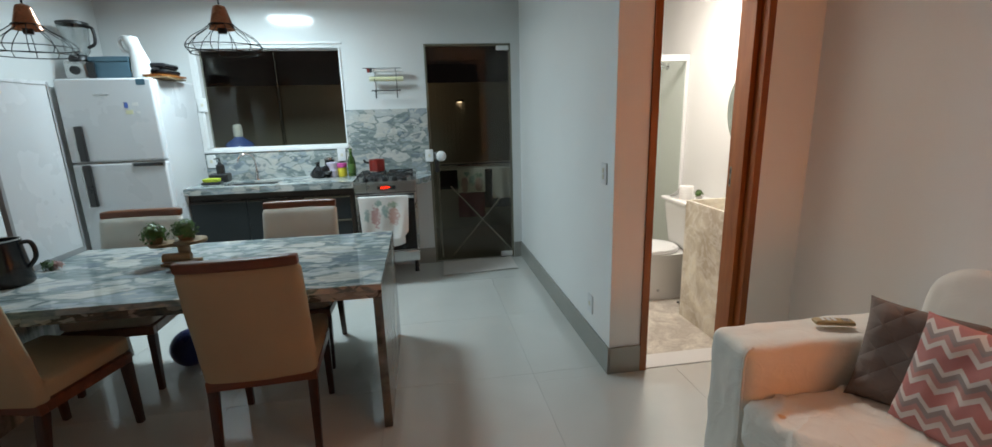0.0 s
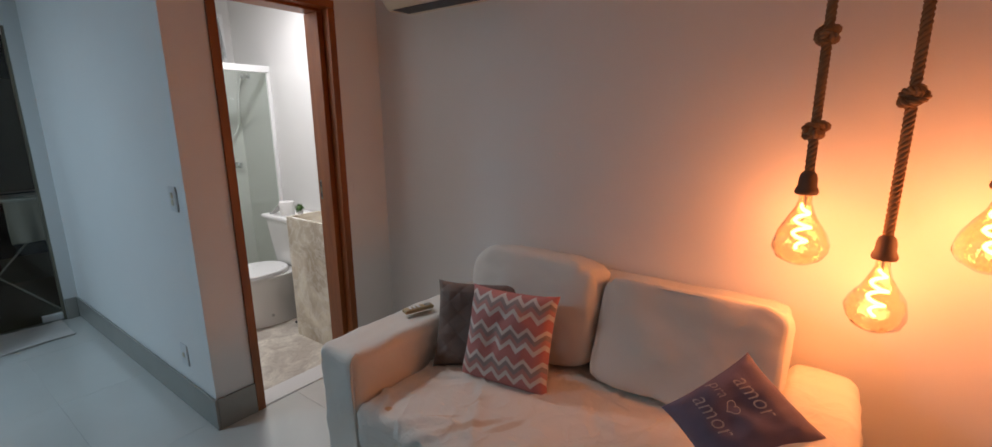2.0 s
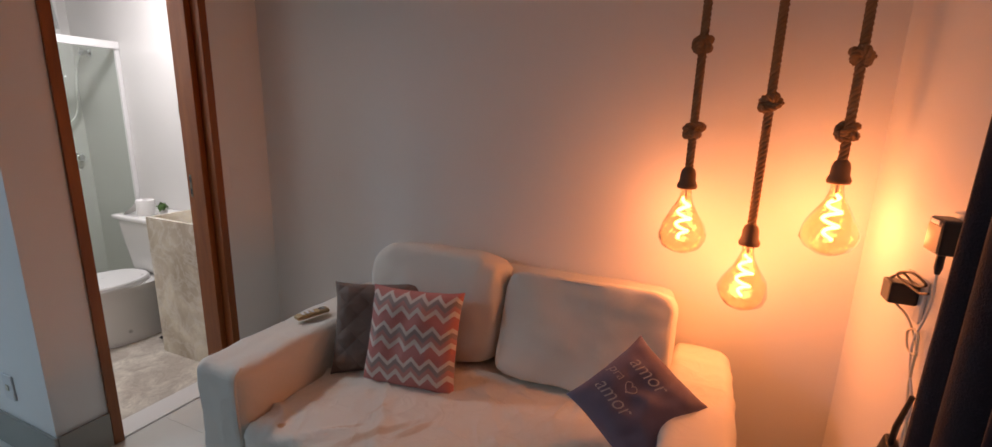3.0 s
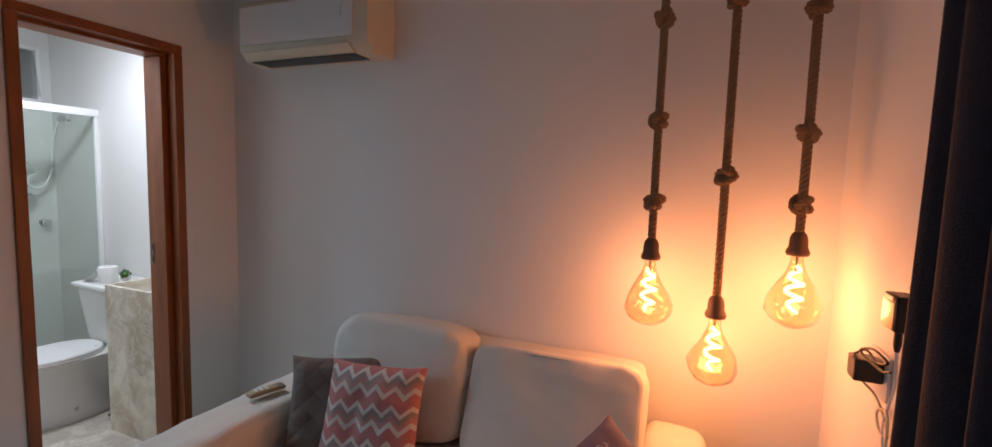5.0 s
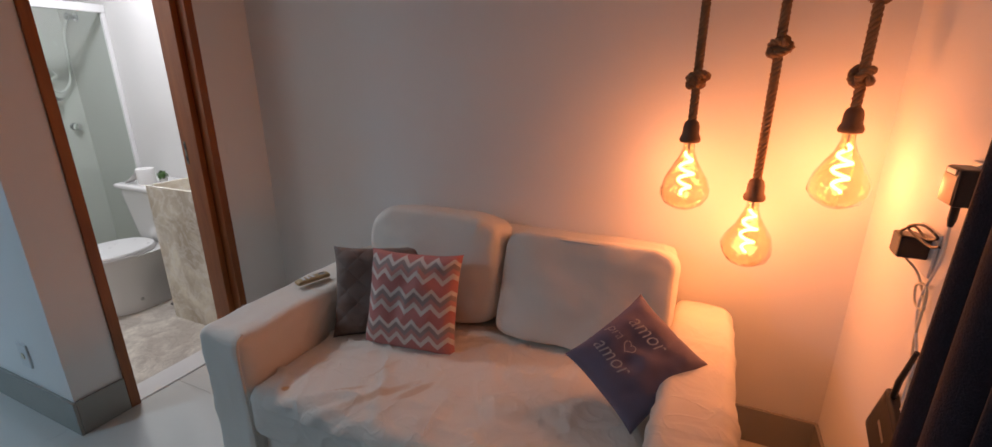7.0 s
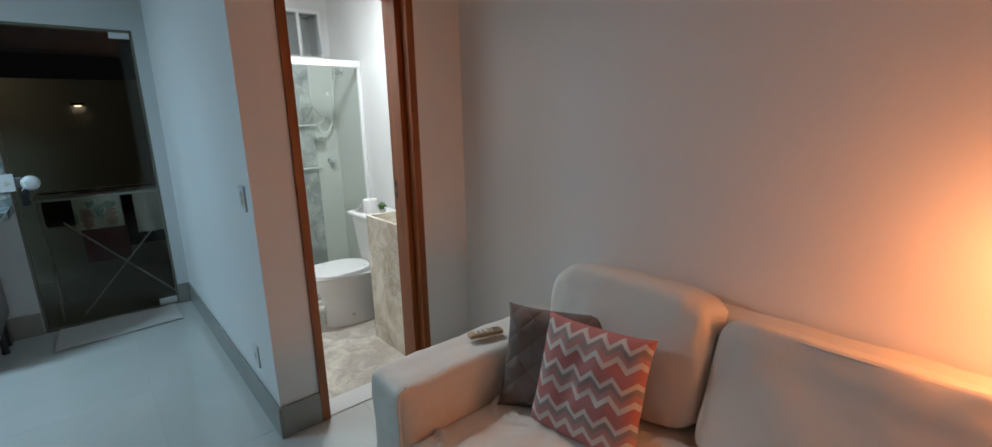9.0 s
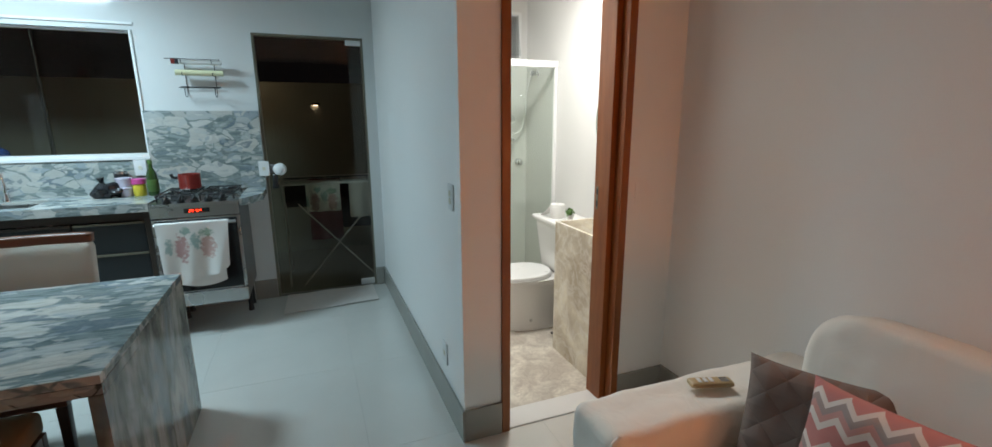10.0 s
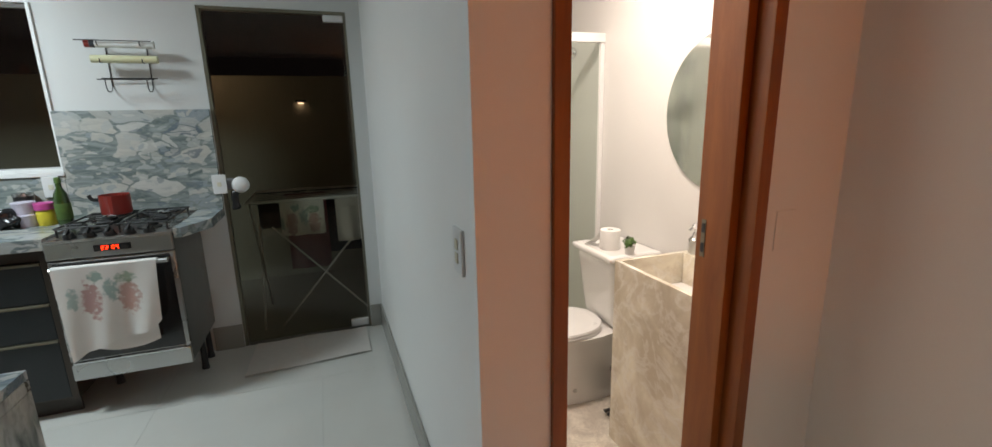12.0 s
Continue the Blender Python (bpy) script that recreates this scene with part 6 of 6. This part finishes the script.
def toilet():
    t = thing("toilet", "white ceramic close-coupled toilet with closed lid", "toilet", (2.0, 3.43, -0.02))
    cy, z0 = 3.435, -0.0195

    def oval(a, b, cx, z, n=28):
        return [(cx + a * math.copysign(abs(math.cos(k * 2 * math.pi / n)) ** 0.85, math.cos(k * 2 * math.pi / n)), cy + b * math.copysign(abs(math.sin(k * 2 * math.pi / n)) ** 0.85, math.sin(k * 2 * math.pi / n)), z) for k in range(n)]

    def stack(rows):
        bm = bmesh.new()
        rings = [[bm.verts.new(p) for p in oval(*r)] for r in rows]
        for p, q in zip(rings, rings[1:]):
            for k in range(28):
                bm.faces.new((p[k], p[(k + 1) % 28], q[(k + 1) % 28], q[k]))
        bm.faces.new(rings[0][::-1]), bm.faces.new(rings[-1])
        return bm
    part("bowl", stack([(0.262, 0.128, 1.962, z0), (0.262, 0.130, 1.962, 0.02), (0.255, 0.128, 1.955, 0.12), (0.270, 0.142, 1.935, 0.23), (0.305, 0.172, 1.900, 0.315), (0.318, 0.184, 1.890, 0.350), (0.318, 0.184, 1.890, 0.366)]), CERAMIC, t, smooth=60)
    part("seat", stack([(0.232, 0.180, 1.815, 0.3665), (0.237, 0.184, 1.815, 0.372), (0.237, 0.184, 1.815, 0.381), (0.232, 0.180, 1.815, 0.385)]), WHITE, t, smooth=50)
    part("lid", stack([(0.230, 0.178, 1.817, 0.3855), (0.236, 0.183, 1.817, 0.391), (0.230, 0.178, 1.817, 0.402), (0.19, 0.145, 1.817, 0.406)]), WHITE, t, smooth=50)
    bm = soft((2.065, cy - 0.175, 0.3665), (XB - 0.01, cy + 0.175, 0.735), 0.03, 12)
    for v in bm.verts:
        k = (v.co.z - 0.37) / 0.37
        v.co.y = cy + (v.co.y - cy) * (0.86 + 0.14 * k)
        v.co.x -= 0.045 * k * (v.co.x < 2.2)
    part("tank", bm, CERAMIC, t, smooth=60)
    part("tank_lid", soft((2.000, cy - 0.19, 0.736), (XB - 0.006, cy + 0.19, 0.772), 0.015, 10), CERAMIC, t, smooth=60)
    part("bolt_cap", turned(lathe([(0.012, 0), (0.010, 0.008), (0, 0.009)], 12), Matrix.Translation((1.86, cy - 0.119, 0.06)) @ Matrix.Rotation(radians(90), 4, "X")), STEEL, t)


toilet()
tp = thing("toilet_roll", "white toilet paper roll on the tank lid with a trailing sheet", "toilet roll", (2.10, 3.40, 0.772))
part("roll", lathe([(0.018, 0), (0.050, 0), (0.052, 0.004), (0.052, 0.096), (0.050, 0.10), (0.018, 0.10), (0.018, 0)], 28, (2.10, 3.40, 0.7725)), PAPER, tp)
part("loose_sheet", thicken(sheet(4, 10, lambda u, v: (2.056 - 0.035 * v + 0.06 * u, 3.425 + 0.10 * v, 0.868 - 0.093 * v ** 0.7)), 0.001), PAPER, tp, smooth=80)
sp = thing("succulent", "tiny green succulent in a white pot on the tank lid", "plant", (2.13, 3.275, 0.772))
part("pot", lathe([(0, 0), (0.022, 0), (0.027, 0.045), (0.024, 0.045), (0, 0.035)], 18, (2.13, 3.275, 0.7725)), WHITE, sp)
part("leaves", leaf_clump((2.13, 3.275, 0.828), 0.030, 120, 5), LEAF, sp, "green leaves", 0)
sh = thing("shower_screen", "clear glass shower screen in white aluminium profiles", "shower screen", (1.75, 3.85, 0))
ys = 3.85
part("top_profile", blocks(((XS + 0.122, ys - 0.02, 1.845), (XB - 0.002, ys + 0.02, 1.895)), bevel=0.003), ALU, sh)
part("bottom_profile", blocks(((XS + 0.122, ys - 0.015, -0.0195), (XB - 0.002, ys + 0.015, 0.015)), bevel=0.002), ALU, sh)
part("wall_profile", blocks(((XB - 0.027, ys - 0.014, 0.016), (XB - 0.002, ys + 0.014, 1.844)), bevel=0.002), ALU, sh)
part("wall_profile", blocks(((XS + 0.122, ys - 0.014, 0.016), (XS + 0.147, ys + 0.014, 1.844)), bevel=0.002), ALU, sh)
for x0, x1, dy in ((XS + 0.148, 1.76, -0.008), (1.72, XB - 0.028, 0.004)):
    p = part("pane", blocks(((x0, ys + dy, 0.016), (x1, ys + dy + 0.006, 1.844))), SHOWERGLASS, sh, smooth=0)
    p.visible_shadow = False
structure("shower_marble_panel", blocks(((XS + 0.121, YB - 0.010, -0.0195), (1.798, YB - 0.001, 1.90)), ((1.7985, YB - 0.010, -0.0195), (2.115, YB - 0.001, 1.90))), SHOWERMARBLE, "grey veined marble panel on the shower wall", "wall panel")
st = thing("shower_set", "chrome shower arm and valves with a white looped hose", "shower", (2.20, YB, 1.5))
east = Matrix.Rotation(radians(-90), 4, "Y")
north = Matrix.Rotation(radians(90), 4, "X")
wheel = [(0.030, 0), (0.030, 0.006), (0.012, 0.008), (0.012, 0.034), (0.024, 0.036), (0.026, 0.058), (0.018, 0.064), (0, 0.064)]
part("arm", turned(lathe(wheel, 16), Matrix.Translation((XB - 0.001, 4.19, 1.835)) @ east), CHROME, st, smooth=40)
part("arm_nozzle", rod([(XB - 0.05, 4.19, 1.835), (XB - 0.055, 4.14, 1.83)], 0.011, 10), CHROME, st)
part("valve_wheel", turned(lathe(wheel, 16), Matrix.Translation((2.235, YB - 0.001, 1.085)) @ north), CHROME, st, smooth=40)
part("hose", rod(bent([(2.105, YB - 0.03, 1.94), (2.100, YB - 0.04, 1.75), (2.105, YB - 0.05, 1.57), (2.185, YB - 0.06, 1.455), (2.140, YB - 0.07, 1.42), (2.130, YB - 0.07, 1.37), (2.175, YB - 0.07, 1.335), (2.235, YB - 0.06, 1.37), (2.275, YB - 0.05, 1.47), (2.300, YB - 0.04, 1.70), (2.308, YB - 0.10, 1.82)], 8), 0.008, 8), WHITE, st, "white shower hose", 80)
dish = thing("soap_dish", "chrome soap dish on the shower wall", "soap dish", (2.13, YB, 1.285))
part("tray", turned(lathe([(0, 0), (0.045, 0.004), (0.052, 0.020), (0.048, 0.020), (0.042, 0.008), (0, 0.005)], 20), Matrix.Translation((2.13, YB - 0.072, 1.275))), CHROME, dish, smooth=40)
part("bracket", rod([(2.16, YB - 0.0005, 1.300), (2.16, YB - 0.03, 1.300), (2.150, YB - 0.035, 1.287)], 0.008, 8), CHROME, dish)
for z in (1.395, 1.030):
    solo("shower_shelf", blocks(((1.86, YB - 0.055, z), (2.125, YB - 0.0105, z + 0.016)), bevel=0.003), CERAMIC, "white marble ledge on the shower wall", "shelf", "shower ledges", at=(2.0, YB, z))
bl = thing("bath_ceiling_light", "small round white ceiling light in the bathroom, lit", "ceiling light", (1.72, 3.10, H))
part("rim", lathe([(0.135, 0), (0.14, -0.02), (0.125, -0.03), (0.122, -0.012)], 30, (1.72, 3.10, H - 0.0005)), WHITE, bl)
part("diffuser", lathe([(0, -0.022), (0.12, -0.022), (0.121, -0.012), (0, -0.012)], 30, (1.72, 3.10, H - 0.0005)), glowing("bath_diffuser", BATH, 4.0), bl, "glowing diffuser")

# ---- the yard behind ----
structure("ground", blocks(((-40, YK + 0.151, -0.35), (40, 60, -0.20))), YARDFLOOR, "dim concrete yard floor behind the kitchen", "ground")
structure("yard_slab", blocks(((-3.2, YK + 0.151, -0.199), (2.6, 6.299, -0.04)), bevel=0.004), YARDFLOOR, "grey tiled laundry floor behind the kitchen", "floor")
structure("yard_wall", blocks(((-3.2, 6.30, -0.199), (2.75, 6.45, 1.86)), bevel=0.004), YARDWALL, "dim plastered yard wall at night", "wall")
structure("yard_wall_side", blocks(((2.601, YK + 0.151, -0.199), (2.75, 6.299, 2.4))), YARDWALL, "dim plastered side wall of the yard", "wall")
structure("yard_wall_west", blocks(((-3.35, YK + 0.151, -0.199), (-3.201, 6.45, 2.4))), YARDWALL, "dim plastered west wall of the yard", "wall")
structure("eaves", blocks(*[((-3.2 + 0.45 * k, YK + 0.151, 2.36), (-3.2 + 0.45 * k + 0.06, 5.75, 2.44)) for k in range(13)], ((-3.2, YK + 0.151, 2.441), (2.6, 5.75, 2.465))), ROOFWOOD, "dark wooden eaves over the laundry yard", "roof")
yl = thing("yard_wall_lamp", "small lit lamp on the yard wall", "wall lamp", (0.60, 6.30, 1.62))
part("housing", blocks(((0.55, 6.262, 1.62), (0.65, 6.2995, 1.645)), bevel=0.003), BLACK, yl)
part("lens", blocks(((0.575, 6.265, 1.612), (0.625, 6.295, 1.6195))), glowing("yard_lens", (0.95, 0.98, 0.9), 4.0), yl, "glowing lens", 0)


def drying_rack():
    d = thing("drying_rack", "folding white wire drying rack with crossed legs in the yard", "drying rack", (0.66, 5.3, -0.04))
    z = 0.905
    for x in (0.24, 1.10):
        for a, b in (((x, 4.98, -0.039), (x, 5.52, z)), ((x, 5.52, -0.039), (x, 4.98, z))):
            part("leg", rod([a, b], 0.009, 8), ALU, d)
    for a, b in (((0.36, 5.02, -0.039), (1.02, 5.02, 0.72)), ((1.02, 5.02, -0.039), (0.36, 5.02, 0.72))):
        part("brace", rod([a, b], 0.007, 8), ALU, d)
    part("top_frame", rod([(0.22, 4.96, z), (1.12, 4.96, z), (1.12, 5.56, z), (0.22, 5.56, z)], 0.009, 8, True), ALU, d)
    for k in range(6):
        part("wire", rod([(0.22, 5.04 + 0.085 * k, z), (1.12, 5.04 + 0.085 * k, z)], 0.004, 6), ALU, d)
    for x0, x1, y, dz, m, lab in ((0.43, 0.72, 4.96, 0.28, FRUIT, "pale printed dish towel hung on the drying rack"), (0.80, 1.08, 4.96, 0.36, MATCLOTH, "grey-beige cloth hung on the drying rack"), (0.45, 0.74, 5.21, 0.62, PINKCLOTH, "dusky pink towel hung on the drying rack"), (0.24, 0.60, 5.38, 0.30, DOORGREY, "dark cloth hung on the drying rack"), (0.62, 1.06, 5.38, 0.55, CURTAIN, "dark garment hung on the drying rack")):
        def fall(u, v, x0=x0, x1=x1, y=y, dz=dz):
            s = (v - 0.5) * 2
            return (x0 + (x1 - x0) * u, y + 0.0125 * math.sin(s * math.pi / 2) * (1 if abs(s) < 1 else 1) + (0.012 * math.sin(u * 13 + v * 2)) * abs(s), z + 0.013 - dz * max(0, abs(s) - 0.06))
        ob = solo("hung_cloth", thicken(sheet(20, 30, fall), 0.003), m, lab, "cloth", "laundry on the rack", smooth=80, at=((x0 + x1) / 2, y, z))


PINKCLOTH = plain("dusky_pink_towel", (0.30, 0.08, 0.10), 0.95, bump=0.3)
drying_rack()
tb = thing("yard_bench", "plain concrete bench under the kitchen window in the yard", "bench", (-1.6, 5.0, -0.04))
part("slab", blocks(((-2.1, 4.83, 0.90), (-1.2, 5.20, 0.96)), bevel=0.004), YARDFLOOR, tb)
for x in (-2.02, -1.34):
    part("pier", blocks(((x, 4.85, -0.039), (x + 0.10, 5.18, 0.8995)), bevel=0.004), YARDWALL, tb)
wj = thing("water_jug", "blue water jug with a white pump standing outside the window", "water jug", (-1.66, 4.98, 0.9605))
part("bottle", lathe([(0, 0), (0.125, 0), (0.135, 0.02), (0.135, 0.22), (0.120, 0.29), (0.05, 0.335), (0.035, 0.36), (0, 0.36)], 30, (-1.66, 4.98, 0.9605)), BLUEWATER, wj, "blue plastic bottle", 60)
part("pump", lathe([(0.040, 0.345), (0.042, 0.36), (0.040, 0.45), (0.034, 0.465), (0, 0.468)], 22, (-1.66, 4.98, 0.9605)), WHITE, wj, "white pump head")

# ---- floor tiles, last of all ----
def floor_tiles():
    floor = bpy.data.objects["floor"]
    size, gap = 0.82, 0.0008
    bm = blocks(((gap, gap, -0.006), (size - gap, size - gap, 0.0)), bevel=0.0008, seg=1)
    whole = mesh_of("tile", bm, TILE, 0)
    x0, y0 = 0.63 - 4 * size, 2.42 - 4 * size
    for i in range(8):
        for j in range(8):
            ax, ay = x0 + i * size, y0 + j * size
            lo = (max(ax + gap, XL + 0.002), max(ay + gap, YC + 0.002))
            hi = (min(ax + size - gap, XR - 0.002), min(ay + size - gap, YK - 0.002))
            if ay + size - gap > YD and ax < XS < ax + size:
                # beside the corridor wall: one piece along the corridor, one in the living corner
                if ay < YD:
                    corner = blocks(((lo[0], lo[1], -0.006), (hi[0], YD - 0.002, 0.0)), ((lo[0], YD - 0.0015, -0.006), (XS - 0.002, hi[1], 0.0)))
                    ob = new("tile", mesh_of("tile", corner, TILE, 0))
                    ob.parent = floor
                    continue
                hi = (XS - 0.002, hi[1])
            elif ay + size - gap > YD and ax > XS:
                hi = (hi[0], YD - 0.002)
            if hi[0] - lo[0] < 0.02 or hi[1] - lo[1] < 0.02:
                continue
            if hi[0] - lo[0] > size - 2 * gap - 1e-4 and hi[1] - lo[1] > size - 2 * gap - 1e-4:
                ob = new("tile", whole)
                ob.matrix_basis = Matrix.Translation((ax, ay, 0))
            else:
                ob = new("tile", mesh_of("tile", blocks(((*lo, -0.006), (*hi, 0.0))), TILE, 0))
            ob.parent = floor


floor_tiles()
